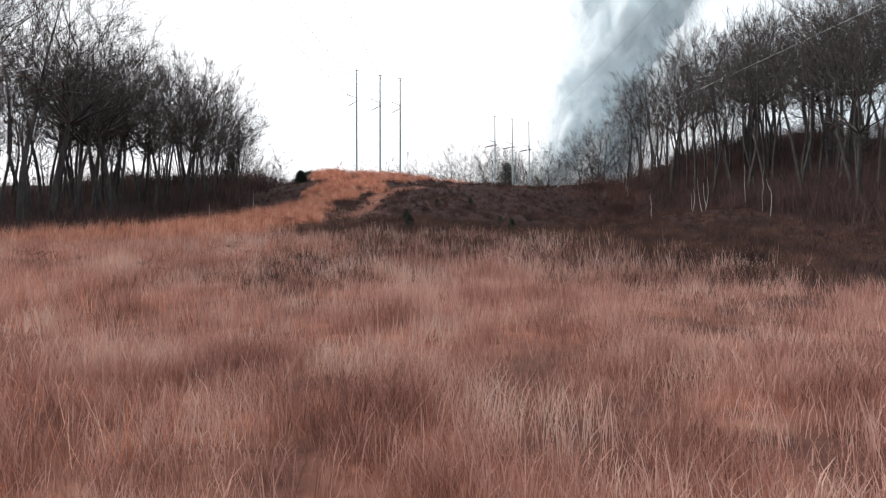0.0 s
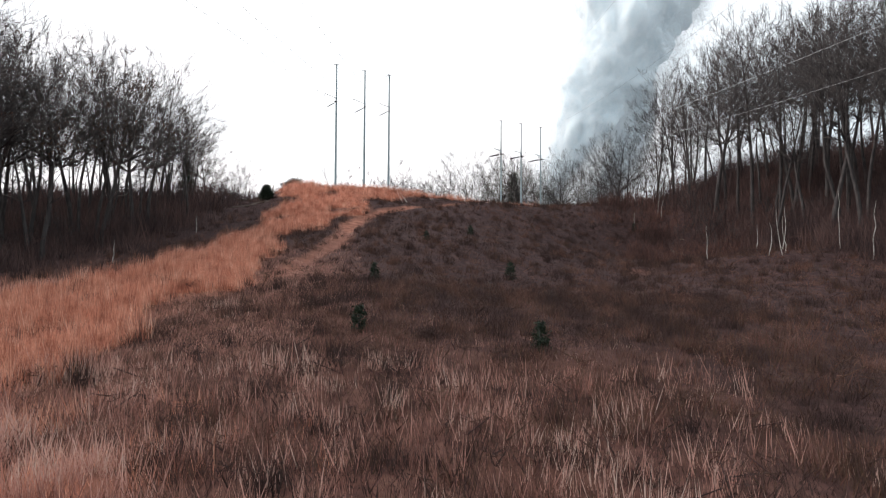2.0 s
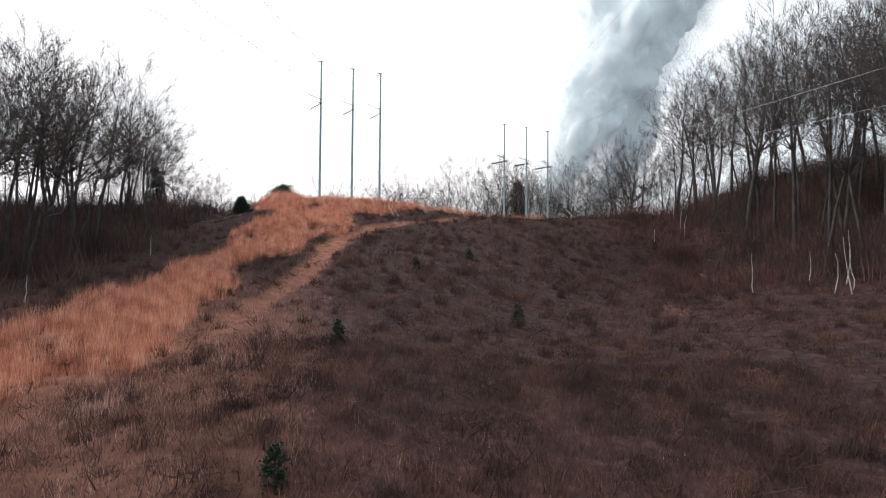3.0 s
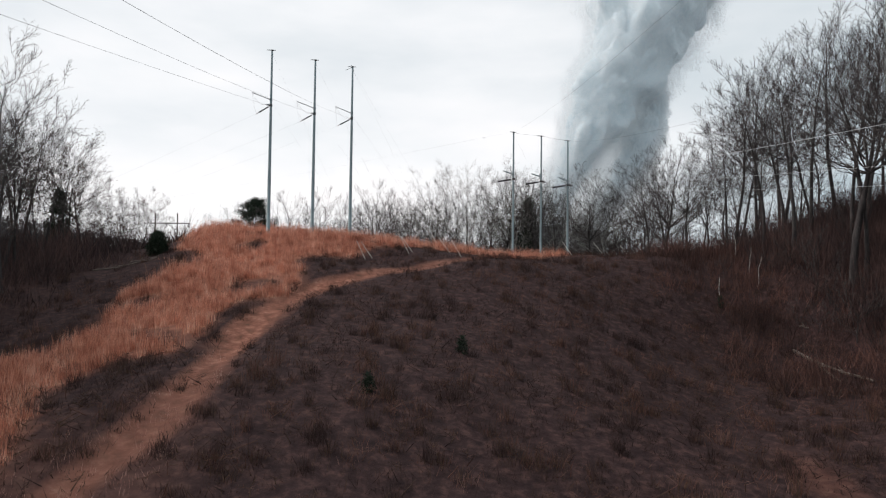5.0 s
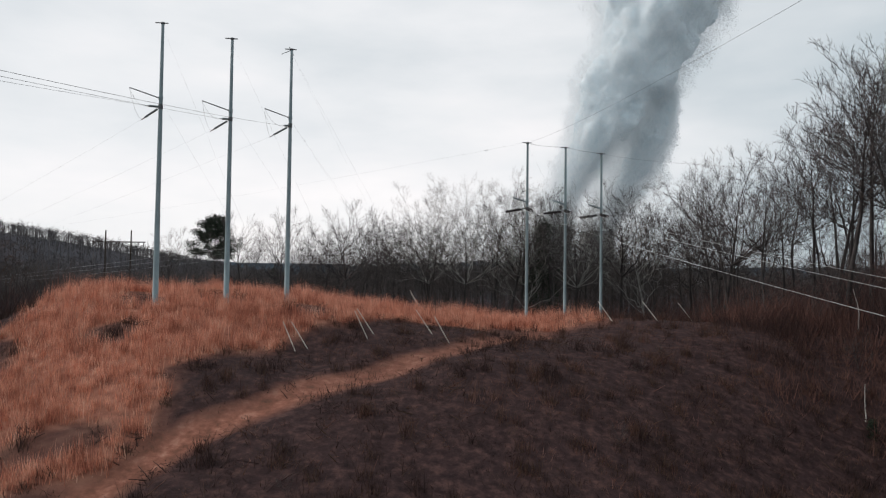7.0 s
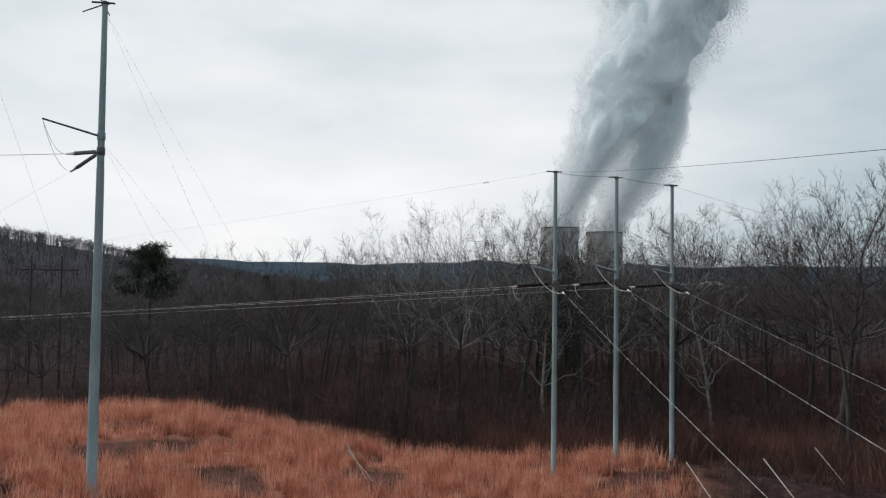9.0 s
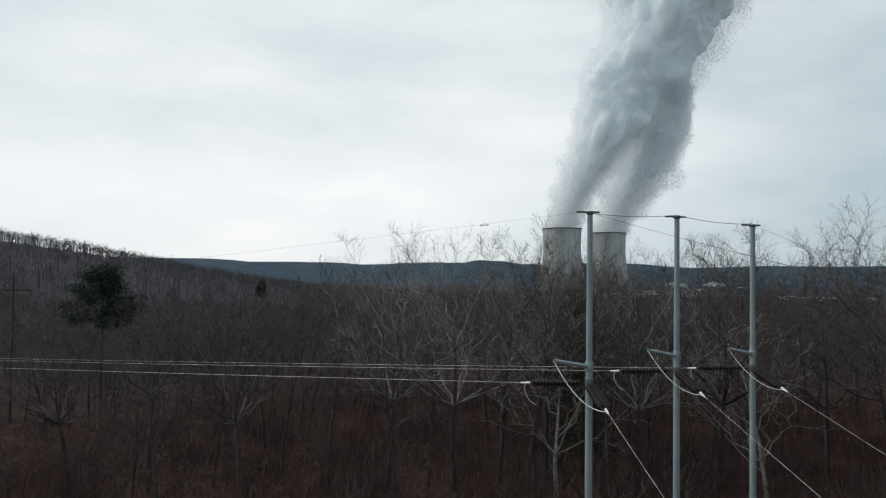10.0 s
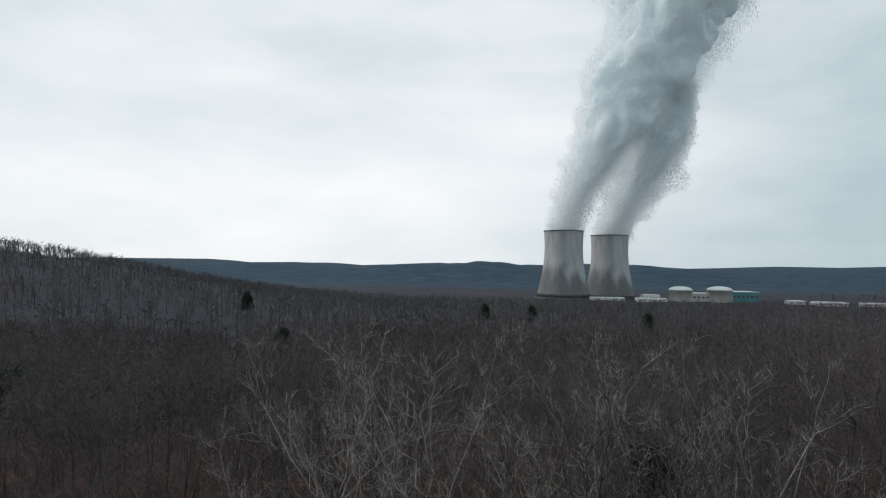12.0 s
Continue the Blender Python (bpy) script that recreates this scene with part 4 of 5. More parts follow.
pine_tree(-53.2, 237.9, 39.9, 0.69, 5.6, 3, "tall dark pine standing above the bare forest")
evergreen("cedar_tree", 20.4, 208.9, 36.5 - H(20.4, 208.9), 7.6, 4, "dark conical cedar among the bare trees", 0.12, 60, 0.22, True)
evergreen("cedar_tree", -53.3, 153.8, 30.4 - H(-53.3, 153.8), 4.6, 14, "dark conical cedar at the edge of the bare wood", 0.05, 50, 0.24, True)
evergreen("evergreen_bush", -33.1, 142.5, 2.6, 2.5, 5, "round dark evergreen bush at the edge of the grass", 0.0, 170, 0.14)
for i, (x, y, s) in enumerate(((-4.2, 78.8, 1.8), (-2.6, 60, 1.7), (6.5, 57.3, 1.7), (8.4, 92.6, 2.2), (4.8, 115.2, 1.7), (-1.1, 105.9, 1.5), (36, 142, 1.6))):
    evergreen("cedar_sapling", x, y, s * 0.85, s * 0.5, 60 + i, "small dark cedar sapling on the scrubby slope", 0.0, 15, 0.12)
for i, (x, y, top) in enumerate(((-70, 420, 14), (120, 560, 10), (-160, 620, 12), (20, 700, 5), (60, 690, 4))):
    evergreen("pine_tree", x, y, 17, 9, 80 + i, "lone dark pine in the bare forest", 0.3, 40, 0.8)


def sapling(x, y, tall, seed):
    rng = np.random.RandomState(seed)
    ob = thing("birch_sapling", x, y, H(x, y) - 0.1, "thin white-stemmed leafless sapling", "tree", "white saplings")
    pts = np.cumsum(np.vstack([[(0, 0, 0)], rng.normal(0, 0.07, (5, 3)) * tall * 0.35 + np.array((0, 0, tall / 5))]), 0)
    part("trunk", tubes(pts[:-1], pts[1:], np.linspace(0.06, 0.025, 5), np.linspace(0.05, 0.015, 5), 6), BIRCH, ob)
    k = rng.randint(2, 5, 7)
    ends = pts[k] + rng.normal(0, 1, (7, 3)) * (0.35, 0.35, 0.15) + np.array((0, 0, 0.7))
    for p, q in zip(pts[k], ends):
        part("twig", tubes([p], [q], 0.018, 0.006, 3), TWIG, ob)


for i, (x, y, t) in enumerate(((39.7, 97.7, 5.5), (38.6, 98.6, 3.5), (41, 99.5, 4.5), (35, 106.7, 4), (42.5, 103, 6), (36.5, 143.5, 3), (42.4, 146, 4), (43.2, 150, 3.5), (44.5, 157, 4.5), (-34.6, 93.4, 2.6), (-36, 118, 2.5), (43, 110, 4), (46, 92, 6), (44, 86, 5), (47, 99, 7))):
    sapling(x, y, t, 300 + i)


def log(x, y, length, turn, r, seed):
    z = H(x, y)
    rng = np.random.RandomState(seed)
    d = np.array((math.cos(turn), math.sin(turn)))
    n = 6
    s = np.linspace(-0.5, 0.5, n + 1) * length
    px, py = x + d[0] * s, y + d[1] * s
    pts = np.stack([px - x, py - y, height(px, py) - z + r * 0.9 + rng.normal(0, 0.03, n + 1)], 1)
    ob = thing("fallen_log", x, y, z, "bleached fallen log lying in the brush", "log", "fallen logs")
    part("stem", strand(pts, np.linspace(r, r * 0.6, n + 1), 8), DEAD_WOOD, ob)
    for k, way in ((2, (0.3, 0.5, 0.7)), (4, (-0.3, 0.4, 0.5))):
        part("branch", tubes([pts[k]], [pts[k] + np.array(way)], r * 0.35, r * 0.1, 5), DEAD_WOOD, ob)


for i, (x, y, l, a, r) in enumerate(((40.5, 127.8, 9.6, -1.36, 0.20), (39.7, 126.5, 4.8, -1.72, 0.12), (43.1, 136.9, 1.0, -0.84, 0.10), (-33.8, 138.7, 4.6, 0.5, 0.10), (-36.2, 136.9, 3.0, 0.25, 0.09), (-33.5, 140.2, 3.4, 0.1, 0.08))):
    log(x, y, l, a, r, 400 + i)


# ---- grass and brush ----
def blades(x, y, tall, width, lean, rng, bent=True):
    """Thin blades rooted on the ground: bent ones in two stretches, or straight tapering ones."""
    n = len(x)
    z = height(x, y) - 0.03
    a = rng.uniform(0, 2 * math.pi, n)
    side = np.stack([np.cos(a), np.sin(a), np.zeros(n)], 1) * (width / 2)[:, None]
    b = rng.uniform(0, 2 * math.pi, n)
    bend = np.stack([np.cos(b), np.sin(b), np.zeros(n)], 1) * (tall * lean * rng.uniform(0.2, 1.2, n))[:, None]
    root = np.stack([x, y, z], 1)
    tip = root + bend + np.stack([np.zeros(n), np.zeros(n), tall], 1)
    if not bent:
        return np.stack([root - side, root + side, tip], 1).reshape(-1, 3), [np.zeros((0, 4), int), np.arange(n * 3).reshape(-1, 3)]
    midp = root + bend * 0.35 + np.stack([np.zeros(n), np.zeros(n), tall * 0.6], 1)
    v = np.stack([root - side * 0.7, root + side * 0.7, midp - side, midp + side, tip], 1).reshape(-1, 3)
    k = np.arange(n)[:, None] * 5
    return v, [k + np.array([[0, 1, 3, 2]]), k + np.array([[2, 3, 4]])]


def scatter(n, x0, x1, y0, y1, weight, rng, clump=0.35, per=9):
    """Clumped places over a rectangle, kept by a weight from 0 to 1."""
    m = n // per
    cx, cy = rng.uniform(x0, x1, m), rng.uniform(y0, y1, m)
    keep = rng.rand(m) < weight(cx, cy)
    cx, cy = np.repeat(cx[keep], per), np.repeat(cy[keep], per)
    return cx + rng.normal(0, clump, len(cx)), cy + rng.normal(0, clump, len(cy))


def grass_weight(x, y):
    g, t, w, _ = cover(x, y)
    return g * (1 - 0.9 * t)


def growth(name, sets, material, label, category):
    """All the blades of one kind of plant as one mesh."""
    fv, fq, ft, k = [], [], [], 0
    for v, (q, t) in sets:
        fv.append(v), fq.append(q + k), ft.append(t + k)
        k += len(v)
    tagged(new(name, mesh_of(name, np.concatenate(fv), [np.concatenate(fq), np.concatenate(ft)], material)), label, category, kind="stuff")


TABLE = np.random.RandomState(4).rand(128, 128)


def patchy(x, y, size):
    """Smooth random patches of about the given size, from 0 to 1."""
    total = 0.0
    for f, a in ((1.0, 0.65), (2.3, 0.35)):
        u, v = x * f / size + 400, y * f / size + 400
        i, j = np.floor(u).astype(int), np.floor(v).astype(int)
        s, t = smooth(0, 1, u - i), smooth(0, 1, v - j)
        p, q = TABLE[i % 128, j % 128] * (1 - s) + TABLE[(i + 1) % 128, j % 128] * s, TABLE[i % 128, (j + 1) % 128] * (1 - s) + TABLE[(i + 1) % 128, (j + 1) % 128] * s
        total = total + a * (p * (1 - t) + q * t)
    return total


def stretch(n, x0, x1, y0, y1, lo, hi, w, lean, weight, clump, per, bent):
    x, y = scatter(n, x0, x1, y0, y1, weight, g_rng, clump, per)
    tuft = np.repeat(g_rng.uniform(0.6, 1.45, len(x) // per), per) * (0.55 + 0.9 * patchy(x, y, 2.6))
    return blades(x, y, g_rng.uniform(lo, hi, len(x)) * tuft, w * g_rng.uniform(0.6, 1.5, len(x)), lean, g_rng, bent)


def tall_weight(x, y):
    w = grass_weight(x, y)
    return np.where(w > 0.45, w, 0)


def sparse_weight(x, y):
    w = grass_weight(x, y)
    return np.where((w > 0.02) & (w <= 0.45), 1.5 * w, 0)


def scrub_weight(x, y):
    g, t, w, _ = cover(x, y)
    return (1 - g) * (1 - t) * (1 - w) * (0.45 + 0.55 * smooth(0.32, 0.6, patchy(x, y, 1.7)))


def woods_weight(x, y):
    return cover(x, y)[2] * 0.9


def thicket_weight(x, y):
    return woods_weight(x, y) * np.clip(0.45 + 0.9 * np.sin(x * 0.21 + 2 * np.sin(y * 0.13)) * np.sin(y * 0.23 + 0.4 * x), 0, 1)


g_rng = np.random.RandomState(9)
growth("meadow_grass", [
    stretch(60000, -9, 11, 6, 18, 0.30, 0.70, 0.013, 0.5, grass_weight, 0.20, 12, True),
    stretch(110000, -22, 24, 16, 36, 0.35, 0.80, 0.022, 0.45, grass_weight, 0.22, 12, False),
    stretch(90000, -42, 30, 30, 54, 0.45, 1.0, 0.034, 0.4, grass_weight, 0.25, 12, False),
    stretch(90000, -34, 22, 34, 112, 0.20, 0.60, 0.017, 0.5, sparse_weight, 0.35, 14, False),
    stretch(9000, -30, 32, 10, 34, 0.7, 1.1, 0.009, 0.35, grass_weight, 0.30, 40, False),
], PALE_STRAW, "faded pinkish-tan dry meadow grass", "grass")
growth("broomsedge_grass", [
    stretch(60000, -34, 4, 8, 50, 0.35, 0.85, 0.018, 0.42, lambda x, y: grass_weight(x, y) * smooth(4, -10, x + 6 * patchy(x, y, 7.0)), 0.25, 16, False),
    stretch(210000, -40, 2, 48, 128, 0.6, 1.35, 0.036, 0.30, tall_weight, 0.24, 22, False),
    stretch(250000, -42, 30, 126, 184, 0.6, 1.4, 0.036, 0.32, tall_weight, 0.24, 24, False),
], STRAW, "tall rust-orange broomsedge grass on the hill", "grass")
growth("scrub_brush", [
    stretch(230000, -18, 24, 28, 80, 0.20, 0.75, 0.016, 0.8, scrub_weight, 0.45, 14, False),
    stretch(170000, -40, 52, 28, 182, 0.20, 0.65, 0.036, 0.9, scrub_weight, 0.40, 14, False),
    stretch(150000, -40, 52, 40, 182, 0.40, 1.0, 0.034, 0.5, scrub_weight, 0.26, 50, False),
], BRUSH, "low dark purplish-brown bramble scrub", "scrub")
growth("undergrowth", [
    stretch(50000, -80, -34, 46, 110, 0.6, 2.2, 0.07, 0.6, woods_weight, 0.8, 14, False),
    stretch(40000, -80, -36, 104, 170, 1.0, 4.2, 0.08, 0.6, woods_weight, 0.8, 14, False),
    stretch(70000, 40, 90, 55, 200, 0.8, 3.6, 0.07, 0.6, woods_weight, 0.8, 14, False),
    stretch(50000, -80, 70, 176, 262, 0.6, 2.8, 0.06, 0.6, woods_weight, 0.8, 14, False),
    stretch(60000, 42, 62, 58, 125, 0.8, 3.4, 0.045, 0.6, woods_weight, 0.8, 20, False),
    stretch(60000, 42, 66, 84, 176, 1.4, 4.8, 0.05, 0.5, thicket_weight, 1.0, 40, False),
    stretch(52000, -70, 60, 186, 236, 1.4, 5.0, 0.055, 0.5, thicket_weight, 1.1, 40, False),
], DARK_BRUSH, "tangled dark brown undergrowth below the trees", "undergrowth")


def bank_weight(x, y):
    return smooth(30, 42, x + 5 * patchy(x, y, 6.0)) * smooth(112, 128, y) * (0.25 + 0.75 * smooth(0.35, 0.65, patchy(x, y, 4.5)))


def edge_weight(x, y):
    return smooth(176, 182, y) * smooth(0.3, 0.6, patchy(x, y, 5.0))


growth("bramble_thicket", [
    stretch(70000, 30, 66, 112, 204, 0.7, 2.9, 0.05, 0.7, bank_weight, 0.7, 30, False),
    stretch(46000, 8, 62, 176, 200, 0.8, 3.4, 0.05, 0.6, edge_weight, 0.7, 30, False),
], RED_BRUSH, "dense rusty-brown bramble thicket along the wood", "thicket")


# ---- distant woods ----
def far_trees(x, y, tall, limbs, per, width, rng, wide=0.30):
    """Bare far trees, all in one mesh: a stem, spreading limbs to the dome of the crown, and twigs about their outer halves."""
    n = len(x)
    up = np.array((0, 0, 1.0))
    root = np.stack([x, y, height(x, y)], 1)
    top = root + np.stack([rng.normal(0, 0.5, n), rng.normal(0, 0.5, n), tall * 0.62], 1)
    sv, sf = tubes(root, top, width * 1.7, width * 0.8, 3)

    def sliver(p, q, w):
        side = np.cross(q - p, rng.normal(0, 1, p.shape))
        side *= (w / np.maximum(np.linalg.norm(side, axis=1), 1e-6))[:, None]
        return np.stack([p - side, p + side, q], 1).reshape(-1, 3)

    b = np.repeat(np.arange(n), limbs)
    way = rng.normal(0, 1, (len(b), 3))
    way[:, 2] = way[:, 2] * 0.6 + 0.35
    way /= np.linalg.norm(way, axis=1, keepdims=True)
    size = np.stack([wide * tall, wide * tall, 0.36 * tall], 1)[b] * rng.uniform(0.7, 1.08, (len(b), 1))
    heart = root[b] + up * 0.62 * tall[b][:, None]
    q = heart + way * size
    p = root[b] + up * (tall[b] * rng.uniform(0.34, 0.6, len(b)))[:, None]
    pieces = [sliver(p, q, width * rng.uniform(0.45, 0.9, len(b)))]
    c = np.repeat(np.arange(len(b)), per)
    f = rng.uniform(0.35, 1.0, len(c))
    p2 = p[c] + (q - p)[c] * f[:, None]
    aim = way[c] + rng.normal(0, 1.0, (len(c), 3))
    aim /= np.linalg.norm(aim, axis=1, keepdims=True)
    q2 = p2 + aim * (tall[b][c] * rng.uniform(0.07, 0.20, len(c)))[:, None]
    pieces.append(sliver(p2, q2, width * rng.uniform(0.35, 0.8, len(c))))
    bv = np.concatenate(pieces)
    return np.concatenate([sv, bv]), [sf, np.arange(len(bv)).reshape(-1, 3) + len(sv)]


f_rng = np.random.RandomState(31)


def woodland(n, y0, y1, margin, cut=None):
    y = np.sqrt(f_rng.uniform(y0 ** 2, y1 ** 2, n))
    x = f_rng.uniform(-1, 1, n) * (0.84 * (y - 90) + margin)
    if cut is not None:
        ok = cut(x, y)
        x, y = x[ok], y[ok]
    return x, y


x, y = f_rng.uniform(98, 220, 460) * np.where(f_rng.rand(460) < 0.5, -1, 1), f_rng.uniform(44, 262, 460)
v, f = far_trees(x, y, f_rng.uniform(20, 27, len(x)), 8, 9, 0.07, f_rng)
tagged(new("outer_woods", mesh_of("outer_woods", v, f, TWIG)), "bare grey-brown woods beyond the edges of the clearing", "woods", kind="stuff")
x, y = f_rng.uniform(-22, 44, 5200), f_rng.uniform(33, 156, 5200)
keep = f_rng.rand(len(x)) < scrub_weight(x, y) * (0.25 + 0.75 * smooth(0.3, 0.6, patchy(x, y, 6.0)))
x, y = x[keep], y[keep]
v, f = far_trees(x, y, f_rng.uniform(0.40, 1.15, len(x)), 8, 7, 0.020, f_rng, 0.75)
tagged(new("bramble_clumps", mesh_of("bramble_clumps", v, f, BRUSH)), "low rounded clumps of dark bramble on the slope", "scrub", kind="stuff")
for name, n, x0, x1, y0, y1, low, tall, label in (("understory", 1000, -78, 72, 185, 262, 3.5, 9.0, "dense brown understory of bare bushes below the trees"),
                                                ("hillside_understory", 1300, 45, 96, 52, 190, 2.0, 7.0, "dark brown understory of bare bushes on the wooded slope"),
                                                ("bank_understory", 700, -92, -41, 52, 172, 1.8, 4.6, "dark brown understory of bare bushes on the wooded bank")):
    x, y = f_rng.uniform(x0, x1, n), f_rng.uniform(y0, y1, n)
    v, f = far_trees(x, y, f_rng.uniform(low, tall, n) * (0.6 + 0.8 * patchy(x, y, 14.0)), 9, 7, 0.032, f_rng, 0.42)
    tagged(new(name, mesh_of(name, v, f, DARK_BRUSH)), label, "undergrowth", kind="stuff")
x, y = woodland(1800, 258, 430, 30)
v, f = far_trees(x, y, f_rng.uniform(18, 24, len(x)), 9, 17, 0.075, f_rng)
tagged(new("valley_woods", mesh_of("valley_woods", v, f, FAR_TWIG)), "dense bare brown woods in the valley", "woods", kind="stuff")
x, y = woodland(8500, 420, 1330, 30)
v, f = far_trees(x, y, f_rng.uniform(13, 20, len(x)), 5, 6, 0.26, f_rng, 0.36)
tagged(new("distant_woods", mesh_of("distant_woods", v, f, HAZE_TINTED_TWIG)), "far brown leafless woods reaching to the power station", "woods", kind="stuff")


# ---- power station ----
def cooling_tower(x, y, z, label):
    t = thing("cooling_tower", x, y, z, label, "cooling tower", "cooling towers")
    prof = []
    for h in np.linspace(9, 150, 34):
        u = (h - 112) / 112
        prof.append((42.6 * math.sqrt(1 + 1.06 * u * u) if h < 112 else 42.6 * math.sqrt(1 + 0.62 * u * u), h))
    part("shell", lathe(prof, 96), CONCRETE, t, "streaked grey concrete shell, damp and dark below", True)
    r = prof[-1][0]
    part("rim", lathe([(r, 148.6), (r + 1.3, 148.8), (r + 1.3, 150.6), (r - 1.2, 150.6), (r - 1.4, 146), (r - 1.6, 120)], 96), SHADOW_GREY, t, "dark walkway rim")
    r0 = prof[0][0]
    a = np.arange(44) * 2 * math.pi / 44
    for s in (-0.07, 0.07):
        foot = np.stack([(r0 + 2.5) * np.cos(a + s), (r0 + 2.5) * np.sin(a + s), np.zeros(44)], 1)
        head = np.stack([r0 * np.cos(a), r0 * np.sin(a), np.full(44, 9.3)], 1)
        part("columns", tubes(foot, head, 0.5, 0.5, 5), SHADOW_GREY, t)
    part("basin", lathe([(r0 + 5, -2), (r0 + 5, 1.4), (r0 + 4, 1.4), (r0 + 4, 0.4), (0.5, 0.4)], 64), SHADOW_GREY, t)


cooling_tower(215.8, 1560, -21, "tall hyperbolic concrete cooling tower with dark streaks, steaming")
cooling_tower(336.5, 1640, -26, "tall hyperbolic concrete cooling tower with stained rim, steaming")


def containment(x, y, top, r):
    z = H(x, y) - 1
    ob = thing("containment_building", x, y, z, "pale round reactor building with a white domed roof", "reactor building", "reactor buildings")
    t = top - z
    part("drum", lathe([(r, 0), (r, t - 9), (r + 0.8, t - 9), (r + 0.8, t - 7.4), (r - 1, t - 7.2)], 48), PALE_CONCRETE, ob)
    part("dome", lathe([(r * math.cos(q), t - 7.6 + 7.6 * math.sin(q)) for q in np.linspace(0, 1.55, 9)], 48), WHITE_ROOF, ob, "white shallow dome", True)


containment(456, 1500, 10.0, 24)
containment(534.5, 1490, 11.2, 25.5)


def plant_building(name, x, y, wide, deep, tall, mat, label, bays=6):
    z = H(x, y) - 0.5
    ob = thing(name, x, y, z, label, "industrial building", "power station buildings")
    part("wall", box(0, 0, tall / 2, wide, deep, tall, 0.2), mat, ob)
    part("roof", box(0, 0, tall + 0.35, wide + 1, deep + 1, 0.7, 0.1), WHITE_ROOF, ob)
    for i in range(bays):
        part("window", box((i + 0.5) / bays * wide - wide / 2, -deep / 2 - 0.1, tall * 0.55, wide / bays * 0.55, 0.3, tall * 0.22), SHADOW_GREY, ob)


for spec in (("auxiliary_building", 494, 1505, 54, 40, 18, PALE_CONCRETE, "low pale concrete building between the reactor domes"),
             ("turbine_hall", 588, 1520, 56, 60, 22, TEAL, "long teal-clad turbine hall"),
             ("pump_house", 300, 1500, 70, 26, 6, WHITE_ROOF, "low white-roofed pump house beside the cooling towers"),
             ("pump_house", 385, 1470, 60, 24, 7, WHITE_ROOF, "low white-roofed pump house beside the cooling towers"),
             ("warehouse", 400, 1530, 36, 30, 12, WHITE_ROOF, "low white metal-clad warehouse of the power station"),
             ("warehouse", 665, 1440, 30, 24, 8, WHITE_ROOF, "low white metal-clad warehouse of the power station"),
             ("warehouse", 720, 1420, 60, 30, 7, WHITE_ROOF, "low white metal-clad warehouse of the power station"),
             ("warehouse", 800, 1400, 50, 30, 7, WHITE_ROOF, "low white metal-clad warehouse of the power station"),
             ("warehouse", 930, 1400, 70, 34, 8, WHITE_ROOF, "low white metal-clad warehouse of the power station")):
    plant_building(*spec)


def gantry(x, y, tall, wide):
    ob = thing("switchyard_gantry", x, y, H(x, y) - 0.3, "thin steel switchyard gantry", "gantry", "switchyard gantries")
    for s in (-wide / 2, wide / 2):
        part("leg", tubes([(s - 1, 0, 0), (s + 1, 0, 0)], [(s, 0, tall), (s, 0, tall)], 0.4, 0.3, 5), DARK_STEEL, ob)
    part("beam", box(0, 0, tall * 0.86, wide, 0.9, 0.9, 0.1), DARK_STEEL, ob)


for i in range(9):
    gantry(700 + 34 * i, 1430 + 20 * (i % 3), 20 + 5 * (i % 2), 24)


# ---- steam ----
def soft_abs(v):
    return math.sqrt(v * v + 0.02)


def billow(p):
    """Rounded lumps with soft creases between them, at three sizes, from 0 to about 1."""
    return 1.2 * soft_abs(noise.noise(p)) + 0.36 * soft_abs(noise.noise(p * 2.3 + Vector((5, 1, 2)))) + 0.10 * soft_abs(noise.noise(p * 4.9 + Vector((1, 7, 3))))


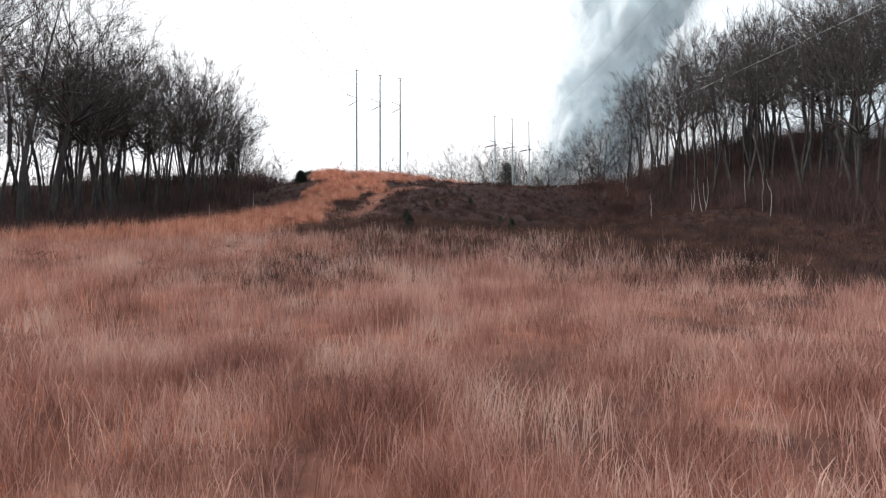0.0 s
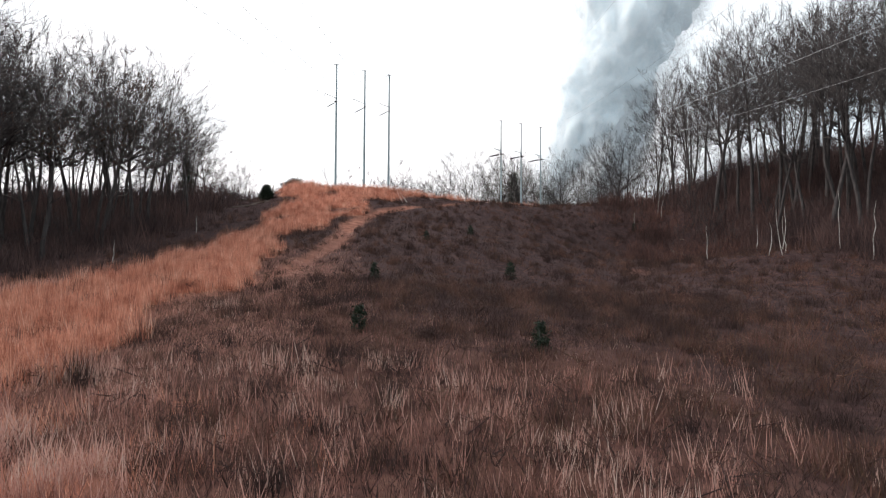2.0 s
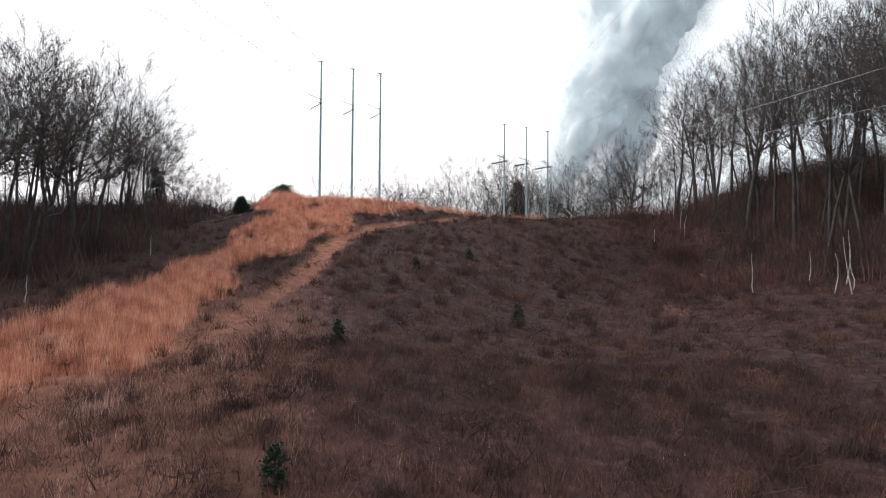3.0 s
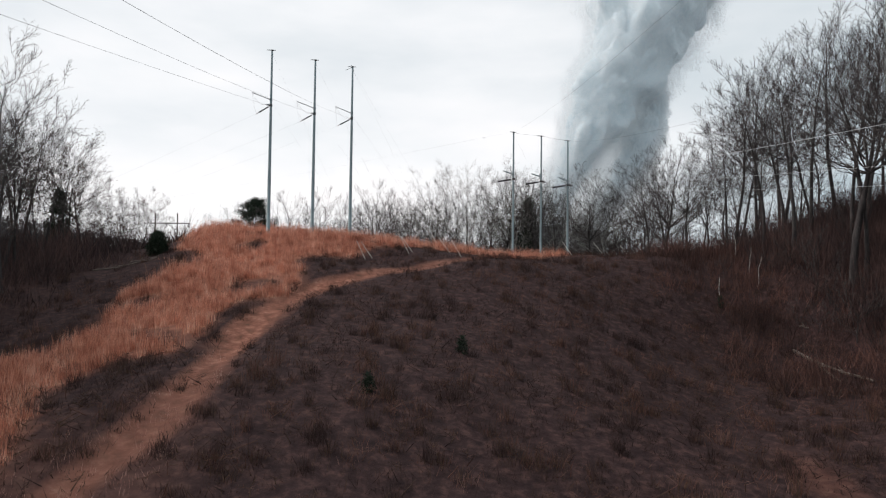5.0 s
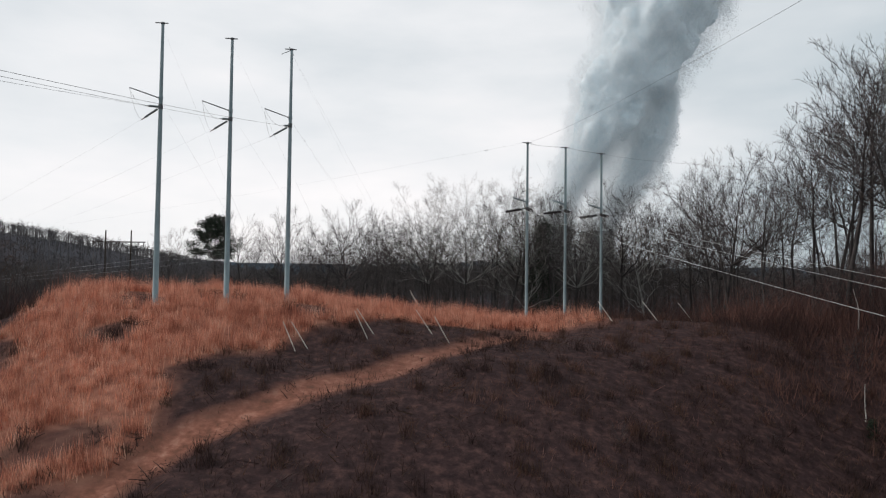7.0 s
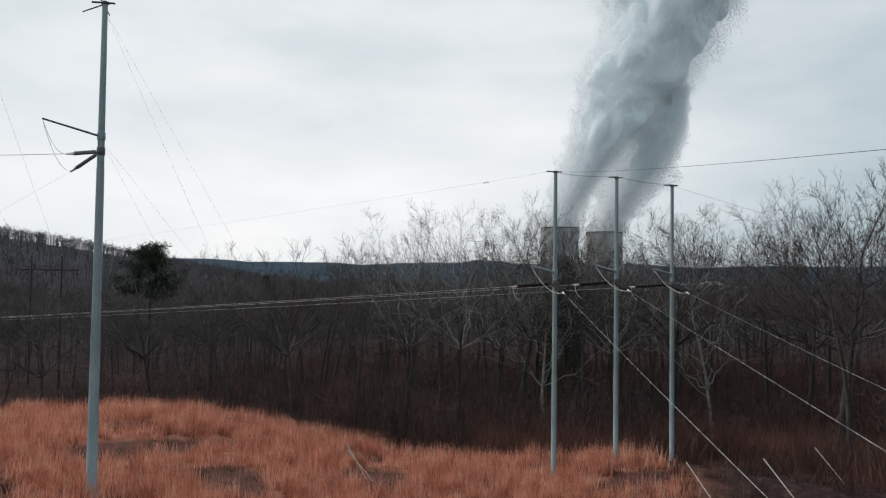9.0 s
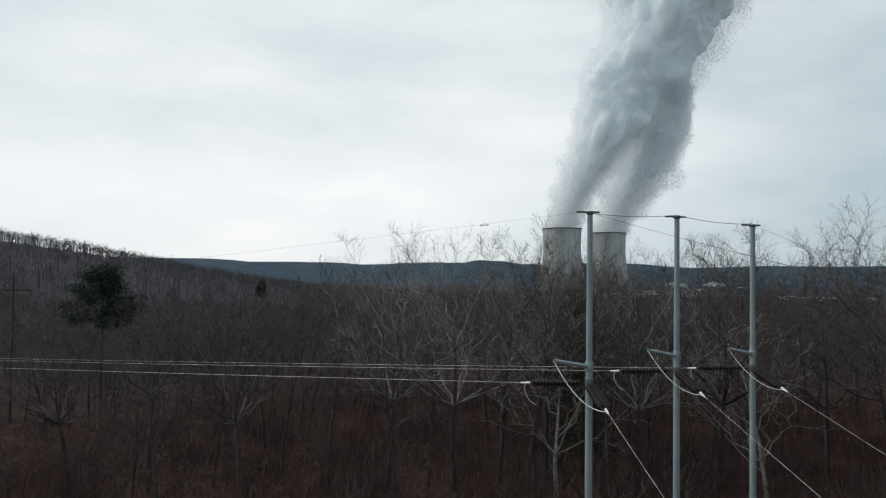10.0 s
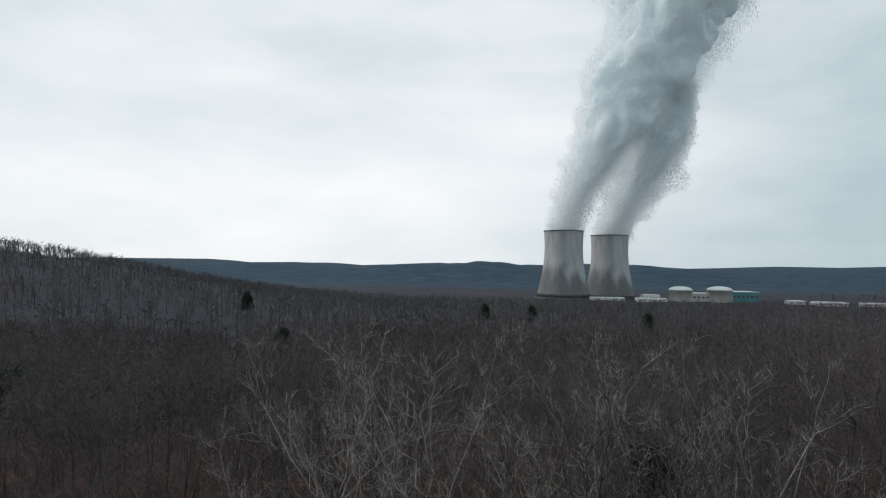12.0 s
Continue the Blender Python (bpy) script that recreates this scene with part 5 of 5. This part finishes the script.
def plume(path, label, seed, rings, sides, thin, core, reach, drops, fall, size):
    """Billowing steam along a bent path of (x, y, z, radius): a lumpy body wrapped in mist that thins outwards."""
    path = np.array(path, float)
    ob = thing("steam_plume", *path[0, :3], label, "steam", "steam plumes")
    t = np.linspace(0, len(path) - 1, rings)
    line = np.stack([np.interp(t, np.arange(len(path)), path[:, c]) for c in range(4)], 1)
    for _ in range(6):
        line[1:-1] = (line[:-2] + 2 * line[1:-1] + line[2:]) / 4
    line[:, :3] -= path[0, :3]
    d = np.gradient(line[:, :3], axis=0)
    d /= np.linalg.norm(d, axis=1, keepdims=True)
    u = np.cross(d, (0, 1.0, 0))
    u /= np.linalg.norm(u, axis=1, keepdims=True)
    w = np.cross(d, u)
    a = np.arange(sides) * 2 * math.pi / sides
    ring = u[:, None] * np.cos(a)[None, :, None] + w[:, None] * np.sin(a)[None, :, None]
    along = np.cumsum(np.r_[0, np.linalg.norm(np.diff(line[:, :3], axis=0), axis=1) / line[1:, 3]])

    def coat(grow, shift, thin=0.0):
        v = np.empty((rings, sides, 3))
        for i in range(rings):
            base = Vector((0, 0, along[i] * 1.3 + shift))
            for k in range(sides):
                n = ring[i, k]
                lump = billow(Vector((math.cos(a[k]), math.sin(a[k]), 0)) * 1.3 + base)
                v[i, k] = line[i, :3] + n * line[i, 3] * (0.60 + 0.70 * lump) * grow * (1 - thin * (1 - smooth(0.0, 6.0, along[i])))
        k = np.arange(sides)
        f = np.concatenate([np.stack([i * sides + k, i * sides + (k + 1) % sides, (i + 1) * sides + (k + 1) % sides, (i + 1) * sides + k], 1) for i in range(rings - 1)])
        return v.reshape(-1, 3), f

    tagged(part("steam_body", coat(core, seed, thin), STEAM, ob, "", True), kind="stuff")
    inner, outer = coat(core * 0.97, seed, thin)[0], coat(reach, seed)[0]
    rng = np.random.RandomState(seed)
    area = np.repeat(line[:, 3] ** 0.8, sides)
    pick = rng.choice(rings * sides, drops, p=area / area.sum())
    far = rng.beta(1.0, fall, drops)[:, None]
    c = inner[pick] * (1 - far) + outer[pick] * far + rng.normal(0, 0.035, (drops, 3)) * line[pick // sides, 3][:, None]
    corners = c[:, None] + rng.normal(0, size, (drops, 3, 3))
    tagged(part("steam_mist", (corners.reshape(-1, 3), [np.zeros((0, 4), int), np.arange(drops * 3).reshape(-1, 3)]), MIST, ob, "fine drifting mist round the steam"), kind="stuff")


plume(((216, 1560, 123, 42), (224, 1560, 158, 45), (241, 1562, 203, 51), (266, 1566, 255, 59), (296, 1572, 314, 69), (330, 1580, 381, 83), (364, 1590, 450, 97), (400, 1600, 519, 118), (430, 1610, 597, 132), (466, 1625, 686, 160), (525, 1640, 791, 185), (620, 1660, 915, 215)),
      "grey-white steam billowing from a cooling tower", 53, 120, 96, 0.88, 0.80, 1.12, 520000, 1.4, 0.75)
plume(((337, 1640, 118, 43), (348, 1640, 156, 50), (372, 1642, 199, 63), (403, 1645, 251, 75), (440, 1648, 309, 84), (470, 1650, 367, 74), (492, 1655, 421, 58), (508, 1660, 477, 42), (516, 1660, 526, 19)),
      "pale steam billowing from a cooling tower and drifting sideways", 27, 80, 84, 0.88, 0.62, 1.05, 260000, 1.2, 0.75)
